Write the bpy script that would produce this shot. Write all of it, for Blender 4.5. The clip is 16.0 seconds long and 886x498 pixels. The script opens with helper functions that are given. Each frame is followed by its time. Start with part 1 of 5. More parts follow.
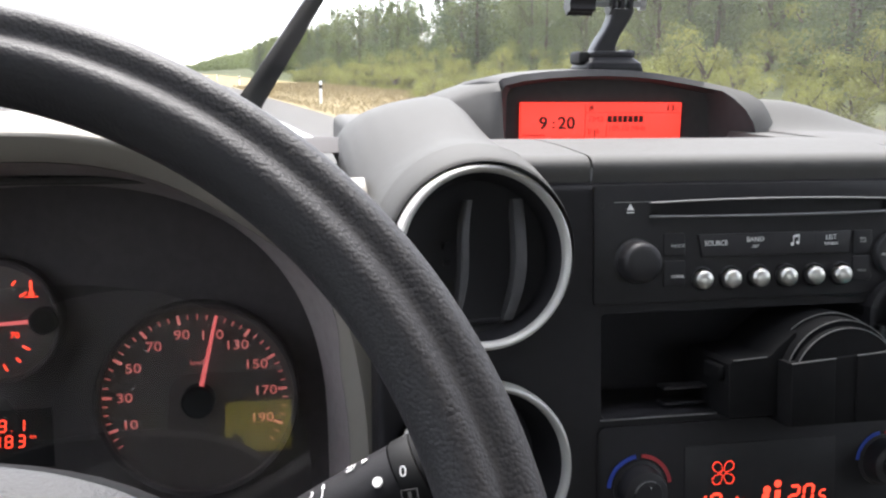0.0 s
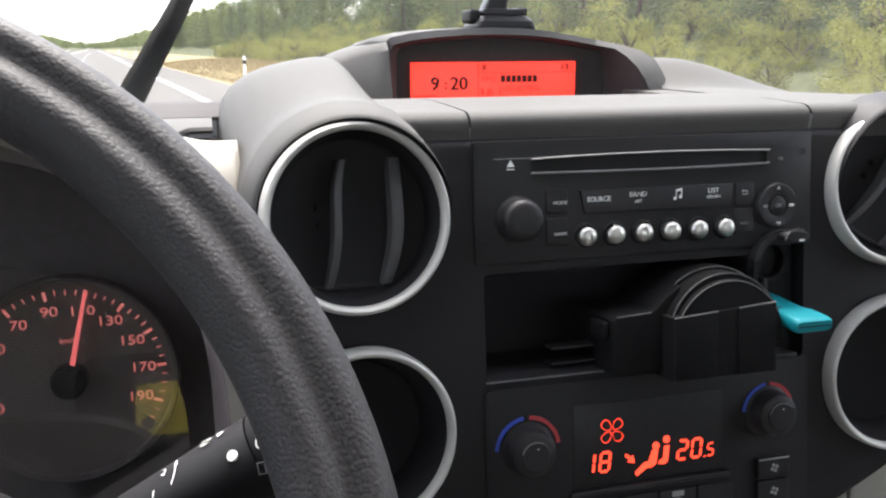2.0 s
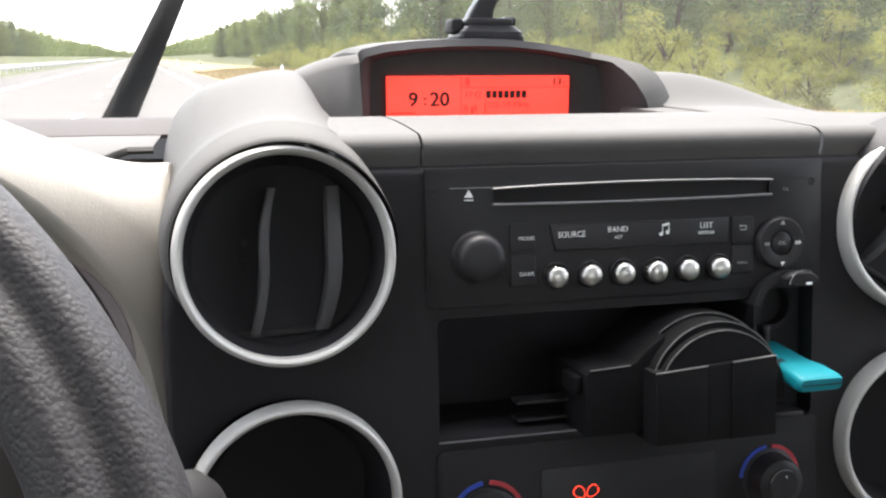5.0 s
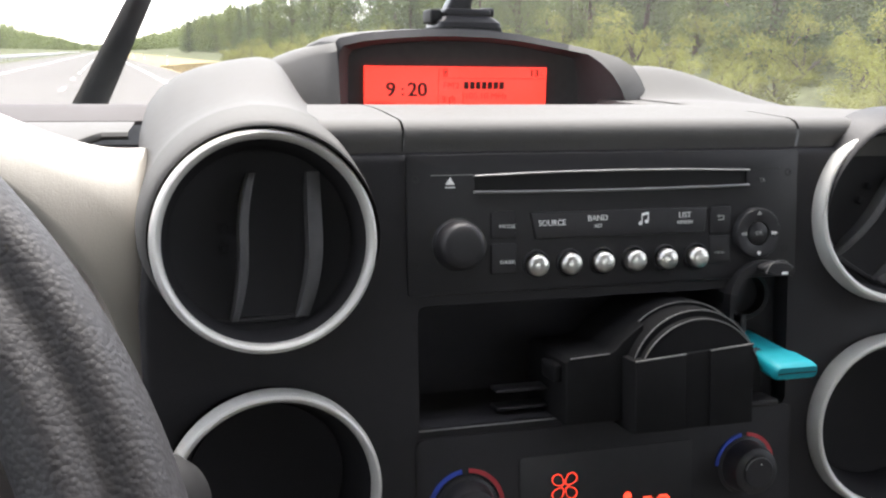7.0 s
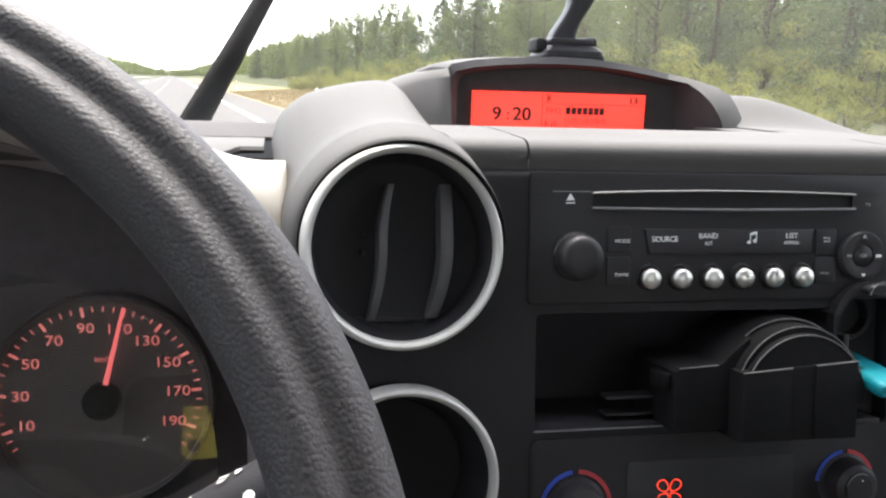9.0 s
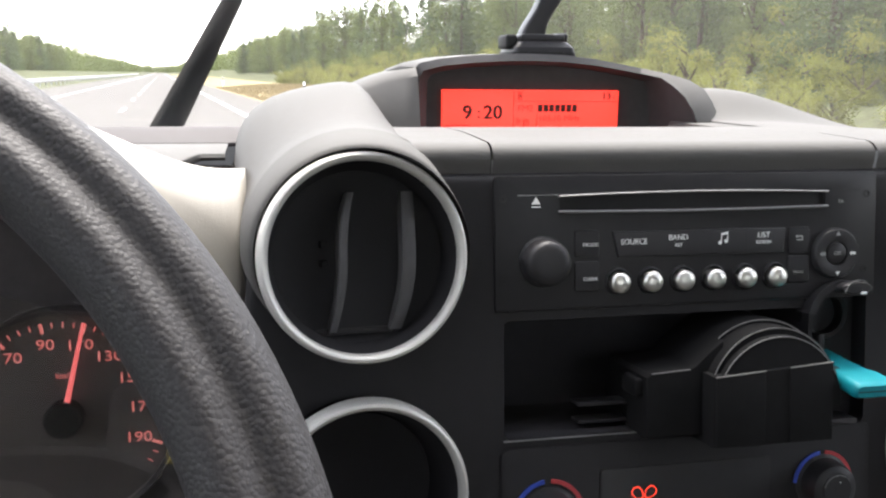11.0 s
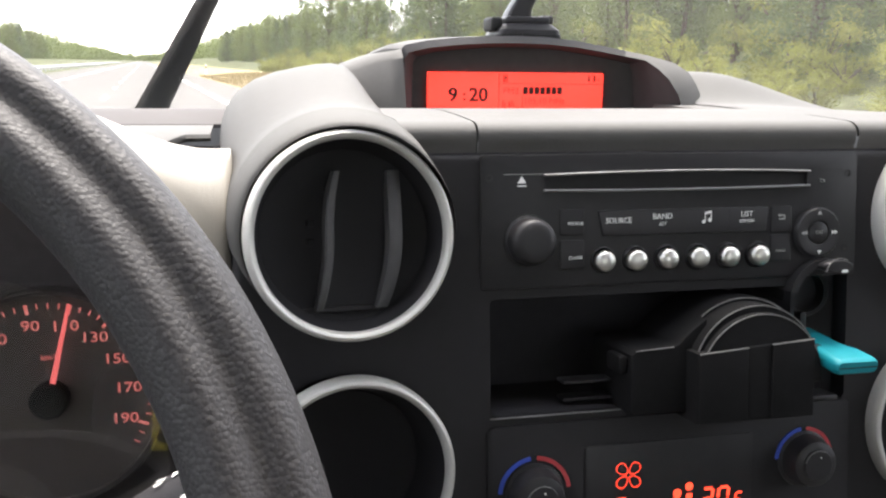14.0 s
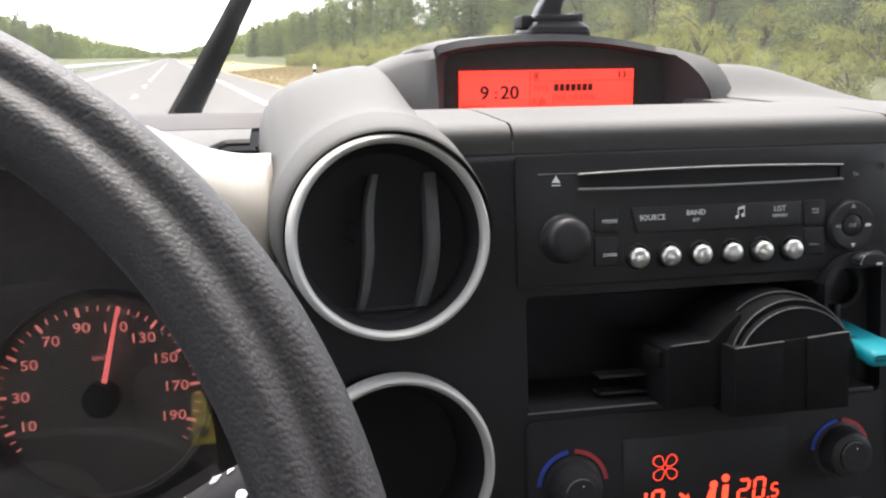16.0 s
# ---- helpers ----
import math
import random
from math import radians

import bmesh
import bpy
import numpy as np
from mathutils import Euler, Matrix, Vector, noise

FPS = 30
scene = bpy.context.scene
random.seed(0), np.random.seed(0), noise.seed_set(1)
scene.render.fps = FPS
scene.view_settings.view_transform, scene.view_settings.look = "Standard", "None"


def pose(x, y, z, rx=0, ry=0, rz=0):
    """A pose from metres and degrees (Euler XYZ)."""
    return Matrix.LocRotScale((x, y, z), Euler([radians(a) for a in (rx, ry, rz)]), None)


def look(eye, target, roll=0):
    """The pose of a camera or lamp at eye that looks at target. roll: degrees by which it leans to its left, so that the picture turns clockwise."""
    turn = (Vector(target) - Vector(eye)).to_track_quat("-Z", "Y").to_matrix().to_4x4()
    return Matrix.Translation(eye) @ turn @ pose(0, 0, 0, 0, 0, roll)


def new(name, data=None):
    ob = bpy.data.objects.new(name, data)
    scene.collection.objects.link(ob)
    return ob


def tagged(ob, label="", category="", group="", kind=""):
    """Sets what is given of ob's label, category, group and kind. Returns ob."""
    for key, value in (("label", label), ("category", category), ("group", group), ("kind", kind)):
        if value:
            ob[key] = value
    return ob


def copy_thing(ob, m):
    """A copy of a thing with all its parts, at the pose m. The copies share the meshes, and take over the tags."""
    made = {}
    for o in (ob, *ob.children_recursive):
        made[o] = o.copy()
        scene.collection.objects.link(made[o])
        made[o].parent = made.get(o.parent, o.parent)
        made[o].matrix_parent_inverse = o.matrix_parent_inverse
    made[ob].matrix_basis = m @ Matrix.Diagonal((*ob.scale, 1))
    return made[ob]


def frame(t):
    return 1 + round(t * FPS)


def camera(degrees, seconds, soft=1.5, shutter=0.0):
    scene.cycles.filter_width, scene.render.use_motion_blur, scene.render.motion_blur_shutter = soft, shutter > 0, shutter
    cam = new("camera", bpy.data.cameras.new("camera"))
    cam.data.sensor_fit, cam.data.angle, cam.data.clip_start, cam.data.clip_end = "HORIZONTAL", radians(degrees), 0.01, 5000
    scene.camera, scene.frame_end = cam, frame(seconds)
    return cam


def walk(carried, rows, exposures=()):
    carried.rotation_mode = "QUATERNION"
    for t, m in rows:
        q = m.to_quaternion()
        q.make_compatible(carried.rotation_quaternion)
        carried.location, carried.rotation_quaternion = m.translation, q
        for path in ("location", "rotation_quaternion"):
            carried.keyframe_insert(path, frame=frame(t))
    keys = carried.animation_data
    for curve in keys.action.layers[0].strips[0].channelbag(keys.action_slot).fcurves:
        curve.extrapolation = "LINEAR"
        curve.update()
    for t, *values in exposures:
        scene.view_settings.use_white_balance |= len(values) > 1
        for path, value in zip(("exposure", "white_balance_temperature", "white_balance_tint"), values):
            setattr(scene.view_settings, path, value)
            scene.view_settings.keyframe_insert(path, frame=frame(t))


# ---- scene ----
cam = camera(54.56, 16.0, soft=2.3)
PATH = [
    (0, (-0.0140, 0.0458, 1.3471), (0.1664, 1.0088, 1.1470), 0.42),
    (0.5, (-0.0116, 0.0458, 1.3454), (0.1771, 1.0077, 1.1474), 0.43),
    (1, (-0.0049, 0.0452, 1.3451), (0.1942, 1.0039, 1.1421), -0.05),
    (1.5, (-0.0003, 0.0456, 1.3466), (0.2126, 1.0001, 1.1376), -0.68),
    (2, (0.0145, 0.0532, 1.3380), (0.2699, 0.9926, 1.1092), -0.21),
    (2.1, (0.0209, 0.0555, 1.3390), (0.2840, 0.9930, 1.1035), -0.07),
    (2.2, (0.0273, 0.0584, 1.3400), (0.2983, 0.9941, 1.1139), 0.07),
    (2.3, (0.0276, 0.0612, 1.3499), (0.2980, 1.0005, 1.1386), -0.05),
    (2.5, (0.0238, 0.0729, 1.3641), (0.2770, 1.0187, 1.1607), -0.05),
    (2.7, (0.0273, 0.0728, 1.3640), (0.2615, 1.0208, 1.1485), -0.51),
    (2.8, (0.0342, 0.0775, 1.3656), (0.2673, 1.0250, 1.1469), -0.88),
    (3, (0.0497, 0.0997, 1.3665), (0.3003, 1.0396, 1.1345), -1.58),
    (3.2, (0.0552, 0.1060, 1.3549), (0.3135, 1.0362, 1.0941), -1.71),
    (3.3, (0.0565, 0.1080, 1.3467), (0.3165, 1.0317, 1.0654), -1.68),
    (3.5, (0.0636, 0.1069, 1.3369), (0.3160, 1.0296, 1.0456), -1.98),
    (3.7, (0.0686, 0.0986, 1.3486), (0.2815, 1.0331, 1.0635), -3.22),
    (4, (0.0689, 0.0959, 1.3395), (0.2853, 1.0404, 1.0925), -1.09),
    (6.5, (0.0525, 0.0915, 1.3391), (0.2774, 1.0433, 1.1305), 0.84),
    (7, (0.0584, 0.0958, 1.3346), (0.3104, 1.0383, 1.1150), 0.84),
    (7.5, (0.0494, 0.0940, 1.3356), (0.2896, 1.0412, 1.1234), 1.20),
    (8, (0.0508, 0.0995, 1.3269), (0.3093, 1.0418, 1.1138), 1.38),
    (8.5, (0.0466, 0.0922, 1.3363), (0.2878, 1.0429, 1.1411), 1.09),
    (8.7, (0.0344, 0.0823, 1.3360), (0.2545, 1.0397, 1.1492), 1.58),
    (9, (0.0247, 0.0757, 1.3312), (0.2130, 1.0396, 1.1429), 1.80),
    (11.5, (0.0411, 0.0861, 1.3373), (0.2452, 1.0440, 1.1354), 0.22),
    (12, (0.0414, 0.0867, 1.3356), (0.2552, 1.0420, 1.1311), 0.26),
    (12.5, (0.0367, 0.0825, 1.3354), (0.2479, 1.0396, 1.1369), 0.67),
    (13, (0.0394, 0.0818, 1.3364), (0.2488, 1.0384, 1.1339), 0.56),
    (13.5, (0.0387, 0.0800, 1.3342), (0.2477, 1.0359, 1.1279), 0.61),
    (14, (0.0378, 0.0819, 1.3326), (0.2519, 1.0358, 1.1224), 0.70),
    (14.5, (0.0324, 0.0801, 1.3310), (0.2285, 1.0325, 1.0975), 0.54),
    (15, (0.0371, 0.0778, 1.3341), (0.2291, 1.0291, 1.0931), -0.74),
    (15.5, (0.0340, 0.0777, 1.3334), (0.2230, 1.0320, 1.1019), -0.63),
    (16, (0.0326, 0.0749, 1.3381), (0.2135, 1.0334, 1.1180), -0.63),
]
walk(cam, [(t, look(eye, target, roll)) for t, eye, target, roll in PATH], [(0, 3.04, 6350, 12), (2, 3.14, 6500, 12), (2.3, 3.48, 6550, 12), (2.5, 3.02, 6600, 12), (2.7, 2.61, 6600, 12), (3.0, 2.92, 6650, 12), (3.3, 2.86, 6650, 12), (3.5, 3.34, 6650, 12), (3.7, 3.74, 6650, 12), (4.0, 3.48, 6600, 12), (9, 3.26, 6550, 12), (14.5, 3.38, 6700, 12), (16, 3.2, 6600, 12)])

# ---------------------------------------------------------------- light
world = bpy.data.worlds.new("sky")
scene.world = world
world.use_nodes = True
wn = world.node_tree.nodes
sky = wn.new("ShaderNodeTexSky")
sky.sky_type = "NISHITA"
sky.sun_disc = False
sky.sun_elevation = radians(66)
sky.sun_rotation = radians(4)
sky.air_density, sky.dust_density, sky.ozone_density = 1.0, 1.3, 1.0
wn["Background"].inputs["Strength"].default_value = 0.14
pale = wn.new("ShaderNodeHueSaturation")
pale.inputs["Saturation"].default_value = 0.32
world.node_tree.links.new(sky.outputs[0], pale.inputs["Color"])
world.node_tree.links.new(pale.outputs[0], wn["Background"].inputs["Color"])
sun = new("sun", bpy.data.lights.new("sun", "SUN"))
sun.data.energy, sun.data.angle, sun.data.color = 1.3, radians(35), (1.0, 0.96, 0.9)
sun.matrix_world = look((0.4, 5.6, 13), (0, 0, 0))

# ---------------------------------------------------------------- materials
def mat(name, base, rough=0.5, metal=0.0, var=0.15, scale=40.0, bump=0.0, bump_scale=600.0, emit=None, power=0.0, voronoi=False, spec=0.5):
    """A procedural surface: two scales of tone, fine relief, uneven gloss."""
    m = bpy.data.materials.new(name)
    m.use_nodes = True
    n, l = m.node_tree.nodes, m.node_tree.links
    b = n["Principled BSDF"]
    b.inputs["Roughness"].default_value, b.inputs["Metallic"].default_value = rough, metal
    b.inputs["Specular IOR Level"].default_value = spec
    co = n.new("ShaderNodeTexCoord")
    big, fine = n.new("ShaderNodeTexNoise"), n.new("ShaderNodeTexNoise")
    big.inputs["Scale"].default_value, fine.inputs["Scale"].default_value = scale * 0.2, scale * 4
    big.inputs["Detail"].default_value = 4
    for t in (big, fine):
        l.new(co.outputs["Object"], t.inputs["Vector"])
    add = n.new("ShaderNodeMath")
    add.operation = "ADD"
    l.new(big.outputs[0], add.inputs[0]), l.new(fine.outputs[0], add.inputs[1])
    ramp = n.new("ShaderNodeMapRange")
    ramp.inputs[1].default_value, ramp.inputs[2].default_value = 0.6, 1.4
    l.new(add.outputs[0], ramp.inputs[0])
    mix = n.new("ShaderNodeMix")
    mix.data_type = "RGBA"
    mix.inputs[6].default_value = (*[c * (1 - var) for c in base], 1)
    mix.inputs[7].default_value = (*[min(1, c * (1 + var)) for c in base], 1)
    l.new(ramp.outputs[0], mix.inputs[0])
    l.new(mix.outputs[2], b.inputs["Base Color"])
    rr = n.new("ShaderNodeMapRange")
    rr.inputs[3].default_value, rr.inputs[4].default_value = max(0, rough - 0.07), min(1, rough + 0.07)
    l.new(fine.outputs[0], rr.inputs[0]), l.new(rr.outputs[0], b.inputs["Roughness"])
    if bump:
        tex = n.new("ShaderNodeTexVoronoi" if voronoi else "ShaderNodeTexNoise")
        tex.inputs["Scale"].default_value = bump_scale
        l.new(co.outputs["Object"], tex.inputs["Vector"])
        bp = n.new("ShaderNodeBump")
        bp.inputs["Strength"].default_value, bp.inputs["Distance"].default_value = bump, 0.0006
        bp.invert = voronoi
        l.new(tex.outputs[0], bp.inputs["Height"]), l.new(bp.outputs[0], b.inputs["Normal"])
    if emit:
        b.inputs["Emission Color"].default_value, b.inputs["Emission Strength"].default_value = (*emit, 1), power
    return m


FASCIA = mat("fascia_black_plastic", (0.0170, 0.0162, 0.0176), 0.55, bump=0.25, bump_scale=1500, spec=0.22)
PAD = mat("soft_grey_dash_plastic", (0.086, 0.0832, 0.0792), 0.72, var=0.06, bump=0.22, bump_scale=1300, spec=0.2)
CREAM = mat("cream_trim_plastic", (0.29, 0.268, 0.230), 0.5, var=0.015, bump=0.18, bump_scale=1300)
BLACK = mat("gloss_black_plastic", (0.0195, 0.0187, 0.0200), 0.42, spec=0.26)
MATT = mat("matt_black_plastic", (0.0175, 0.0172, 0.0174), 0.65, spec=0.15)
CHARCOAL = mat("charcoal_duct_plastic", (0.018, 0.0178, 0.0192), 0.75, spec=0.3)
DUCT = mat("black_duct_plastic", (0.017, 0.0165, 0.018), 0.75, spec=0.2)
FIN = mat("dark_grey_fin_plastic", (0.074, 0.073, 0.075), 0.5, spec=0.3)
OLIVE = mat("pale_grey_trim_plastic", (0.30, 0.29, 0.25), 0.55, var=0.04, bump=0.18, bump_scale=1300)
# pale tone that paints thin highlights along edges
EDGE = mat("edge_highlight_tone", (0.16, 0.158, 0.155), 0.4)
LINING = mat("dark_grey_hood_lining", (0.052, 0.050, 0.050), 0.65, spec=0.25)
# fascia plastic made lighter, standing for veiling glare in the pocket
POCKET = mat("pocket_plastic_lifted", (0.034, 0.033, 0.036), 0.8, spec=0.2)
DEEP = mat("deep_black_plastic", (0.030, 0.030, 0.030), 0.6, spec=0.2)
KEY = mat("key_black_plastic", (0.0215, 0.0206, 0.0221), 0.45, spec=0.32)
SILVER = mat("satin_silver_ring", (0.57, 0.56, 0.525), 0.45, metal=0.35, var=0.05)
CHROME = mat("brushed_chrome_key", (0.66, 0.65, 0.61), 0.38, metal=1.0, var=0.08, scale=400)
LEATHER = mat("grained_black_leather", (0.0245, 0.0232, 0.0248), 0.60, var=0.07, bump=0.31, bump_scale=820, voronoi=True, spec=0.40)
HOODLINE = mat("brown_grey_hood_lining", (0.32, 0.285, 0.28), 0.75, spec=0.2)
PLATE = mat("brown_grey_plate_plastic", (0.080, 0.072, 0.072), 0.75, spec=0.2)
COWL = mat("brown_black_cowl_plastic", (0.048, 0.042, 0.041), 0.7, spec=0.2)
HOLDER = mat("holder_black_plastic", (0.0120, 0.0118, 0.0122), 0.7, spec=0.05)
HUBGREY = mat("grained_grey_airbag_plastic", (0.07, 0.069, 0.072), 0.55, bump=0.7, bump_scale=700)
WHITEINK = mat("white_ink", (0.86, 0.86, 0.84), 0.6, var=0.03)
DIMINK = mat("dim_grey_ink", (0.30, 0.30, 0.29), 0.6, var=0.03)
BLUEINK = mat("blue_ink", (0.03, 0.07, 0.42), 0.5)
REDINK = mat("red_ink", (0.45, 0.04, 0.05), 0.5)
TEAL = mat("teal_usb_plastic", (0.0, 0.20, 0.24), 0.55, var=0.10, spec=0.3)
CLEAR = mat("clear_acrylic", (0.42, 0.44, 0.44), 0.15, var=0.04)
LCDRED = mat("lit_red_screen", (0.26, 0.015, 0.01), 0.4, var=0.05, emit=(1.0, 0.055, 0.035), power=0.175)
LCDINK = mat("dark_screen_ink", (0.03, 0.004, 0.003), 0.6)
LCDFAINT = mat("faint_screen_ink", (0.12, 0.010, 0.008), 0.6, emit=(0.6, 0.03, 0.02), power=0.07)
GLOWRED = mat("glowing_red_digit", (0.4, 0.03, 0.02), 0.5, emit=(1.0, 0.06, 0.025), power=0.28)
GLOWPINK = mat("lit_gauge_print", (0.46, 0.24, 0.22), 0.5, emit=(1.0, 0.22, 0.19), power=0.055)
DIALFACE = mat("gauge_face_brown_black", (0.1105, 0.0949, 0.0858), 0.55, var=0.1)
NEEDLE = mat("pink_lit_needle", (0.5, 0.14, 0.14), 0.5, emit=(1.0, 0.18, 0.17), power=0.085)
ROOFLINING = mat("grey_roof_lining", (0.56, 0.555, 0.54), 0.9, bump=0.3)
SEATCLOTH = mat("dark_seat_cloth", (0.035, 0.033, 0.031), 0.9)
CARPET = mat("dark_cabin_trim", (0.15, 0.148, 0.143), 0.9)
ASPHALT = mat("worn_asphalt", (0.104, 0.098, 0.091), 0.9, var=0.25, scale=3, bump=0.6, bump_scale=90, spec=0.08)
PAINT = mat("white_road_paint", (0.62, 0.61, 0.57), 0.6, var=0.12, scale=4)
GRASS = mat("dry_roadside_grass", (0.25, 0.195, 0.098), 0.9, var=0.22, scale=2.5, bump=0.3, bump_scale=30, spec=0.1)
SOIL = mat("green_field_ground", (0.082, 0.088, 0.048), 0.95, var=0.5, scale=0.8, spec=0.05)
BLADE = mat("dry_grass_blade", (0.25, 0.195, 0.098), 0.8, var=0.3, scale=3)
BARK = mat("pine_bark", (0.075, 0.055, 0.042), 0.9, var=0.35, scale=8)
STEEL = mat("galvanised_steel", (0.42, 0.43, 0.44), 0.45, metal=0.6, scale=8)
POSTW = mat("white_post_plastic", (0.78, 0.78, 0.76), 0.5, var=0.06)
RUBBER = mat("wiper_black_rubber", (0.02, 0.02, 0.022), 0.6)


def leaf_mat(name, base):
    m = mat(name, base, 0.7, var=0.1, scale=2)
    n, l = m.node_tree.nodes, m.node_tree.links
    b, geo, obi = n["Principled BSDF"], n.new("ShaderNodeNewGeometry"), n.new("ShaderNodeObjectInfo")
    hsv, add, mr = n.new("ShaderNodeHueSaturation"), n.new("ShaderNodeMath"), n.new("ShaderNodeMapRange")
    l.new(geo.outputs["Random Per Island"], add.inputs[0]), l.new(obi.outputs["Random"], add.inputs[1])
    mr.inputs[1].default_value, mr.inputs[2].default_value, mr.inputs[3].default_value, mr.inputs[4].default_value = 0, 2, 0.7, 1.35
    l.new(add.outputs[0], mr.inputs[0]), l.new(mr.outputs[0], hsv.inputs["Value"])
    hsv.inputs["Color"].default_value = (*base, 1)
    l.new(hsv.outputs[0], b.inputs["Base Color"])
    through_light, both = n.new("ShaderNodeBsdfTranslucent"), n.new("ShaderNodeMixShader")
    l.new(hsv.outputs[0], through_light.inputs["Color"])
    both.inputs[0].default_value = 0.45
    l.new(b.outputs[0], both.inputs[1]), l.new(through_light.outputs[0], both.inputs[2])
    l.new(both.outputs[0], n["Material Output"].inputs[0])
    return m


LEAF = leaf_mat("green_leaves", (0.118, 0.143, 0.050))
PINE = leaf_mat("pine_needles", (0.080, 0.103, 0.047))
BUSH = leaf_mat("yellow_green_bush_leaves", (0.185, 0.192, 0.050))

GLASS = bpy.data.materials.new("windscreen_glass")
GLASS.use_nodes = True
gn, gl = GLASS.node_tree.nodes, GLASS.node_tree.links
tr, go, mx = gn.new("ShaderNodeBsdfTransparent"), gn.new("ShaderNodeBsdfGlossy"), gn.new("ShaderNodeMixShader")
tr.inputs[0].default_value, go.inputs["Roughness"].default_value, mx.inputs[0].default_value = (0.85, 0.85, 0.845, 1), 0.02, 0.035
gl.new(tr.outputs[0], mx.inputs[1]), gl.new(go.outputs[0], mx.inputs[2]), gl.new(mx.outputs[0], gn["Material Output"].inputs[0])

COVER = GLASS.copy()
# a faint translucent layer in the windscreen stands for glare haze over the view
haze, haze_mix = gn.new("ShaderNodeBsdfTranslucent"), gn.new("ShaderNodeMixShader")
haze.inputs["Color"].default_value, haze_mix.inputs[0].default_value = (0.86, 0.86, 0.82, 1), 0.006
gl.new(mx.outputs[0], haze_mix.inputs[1]), gl.new(haze.outputs[0], haze_mix.inputs[2]), gl.new(haze_mix.outputs[0], gn["Material Output"].inputs[0])
COVER.name = "gauge_cover_glass"
for nd in COVER.node_tree.nodes:
    if nd.type == "MIX_SHADER":
        nd.inputs[0].default_value = 0.06
    if nd.type == "BSDF_TRANSPARENT":
        nd.inputs[0].default_value = (0.97, 0.97, 0.97, 1)
SIDEGLASS = COVER.copy()
SIDEGLASS.name = "tinted_side_glass"
for nd in SIDEGLASS.node_tree.nodes:
    if nd.type == "BSDF_TRANSPARENT":
        nd.inputs[0].default_value = (0.85, 0.85, 0.85, 1)
# yellow of the phone stand-in that the gauge cover mirrors
YELLOW = mat("yellow_phone_tone", (0.92, 0.72, 0.10), 0.6, var=0.08)

# ---------------------------------------------------------------- building helpers
def link_mesh(name, me, parent, label="", m=None):
    ob = new(name, me)
    if parent is not None:
        ob.parent = parent
    if m is not None:
        ob.matrix_basis = m
    if label:
        tagged(ob, label)
    return ob


def part(name, bm, material, parent, label="", m=None, smooth=True, sharp=35):
    """One mesh object from a bmesh, under a thing or a part."""
    bmesh.ops.recalc_face_normals(bm, faces=bm.faces)
    if smooth:
        for f in bm.faces:
            f.smooth = True
        for e in bm.edges:
            e.smooth = not (len(e.link_faces) == 2 and e.calc_face_angle(0) > radians(sharp))
    me = bpy.data.meshes.new(name)
    bm.to_mesh(me)
    bm.free()
    me.materials.append(material)
    return link_mesh(name, me, parent, label, m)


def thing(name, m, label, category, group=""):
    ob = new(name)
    ob.empty_display_size = 0.02
    ob.matrix_basis = m
    return tagged(ob, label, category, group)


def box(x0, x1, y0, y1, z0, z1, bevel=0.0, seg=2, bm=None):
    bm = bm or bmesh.new()
    r = bmesh.ops.create_cube(bm, size=1.0)
    bmesh.ops.transform(bm, verts=r["verts"], matrix=Matrix.Translation(((x0 + x1) / 2, (y0 + y1) / 2, (z0 + z1) / 2)) @ Matrix.Diagonal((x1 - x0, y1 - y0, z1 - z0, 1)))
    if bevel:
        es = list({e for v in r["verts"] for e in v.link_edges})
        bmesh.ops.bevel(bm, geom=es, offset=bevel, segments=seg, affect="EDGES", profile=0.5)
    return bm


def slab(outline, z0, z1, bevel=0.0, seg=2, bm=None):
    """An outline in x, y raised from z0 to z1, with its upper rim rounded."""
    bm = bm or bmesh.new()
    f = bm.faces.new([bm.verts.new((x, y, z0)) for x, y in outline])
    r = bmesh.ops.extrude_face_region(bm, geom=[f])
    up = [v for v in r["geom"] if isinstance(v, bmesh.types.BMVert)]
    bmesh.ops.translate(bm, vec=(0, 0, z1 - z0), verts=up)
    if bevel:
        es = [e for e in bm.edges if e.verts[0] in up and e.verts[1] in up]
        bmesh.ops.bevel(bm, geom=es, offset=bevel, segments=seg, affect="EDGES", profile=0.5)
    return bm


def rrect(x0, x1, y0, y1, r, n=5):
    pts = []
    for cx, cy, a in ((x1 - r, y1 - r, 0), (x0 + r, y1 - r, 90), (x0 + r, y0 + r, 180), (x1 - r, y0 + r, 270)):
        pts += [(cx + r * math.cos(radians(a + 90 * k / n)), cy + r * math.sin(radians(a + 90 * k / n))) for k in range(n + 1)]
    return pts


def ring_pts(cx, cy, r, n=32, a0=0, a1=360):
    return [(cx + r * math.cos(radians(a0 + (a1 - a0) * k / n)), cy + r * math.sin(radians(a0 + (a1 - a0) * k / n))) for k in range(n if a1 - a0 == 360 else n + 1)]


def lathe(profile, n=64, bm=None):
    """A profile of (radius, height) turned about z."""
    bm = bm or bmesh.new()
    rows = []
    for r, z in profile:
        rows.append([bm.verts.new((r * math.cos(2 * math.pi * k / n), r * math.sin(2 * math.pi * k / n), z)) for k in range(n)] if r > 1e-6 else [bm.verts.new((0, 0, z))])
    for a, b in zip(rows, rows[1:]):
        for k in range(n):
            if len(a) == 1:
                bm.faces.new((a[0], b[k], b[(k + 1) % n]))
            elif len(b) == 1:
                bm.faces.new((a[k], b[0], a[(k + 1) % n]))
            else:
                bm.faces.new((a[k], b[k], b[(k + 1) % n], a[(k + 1) % n]))
    return bm


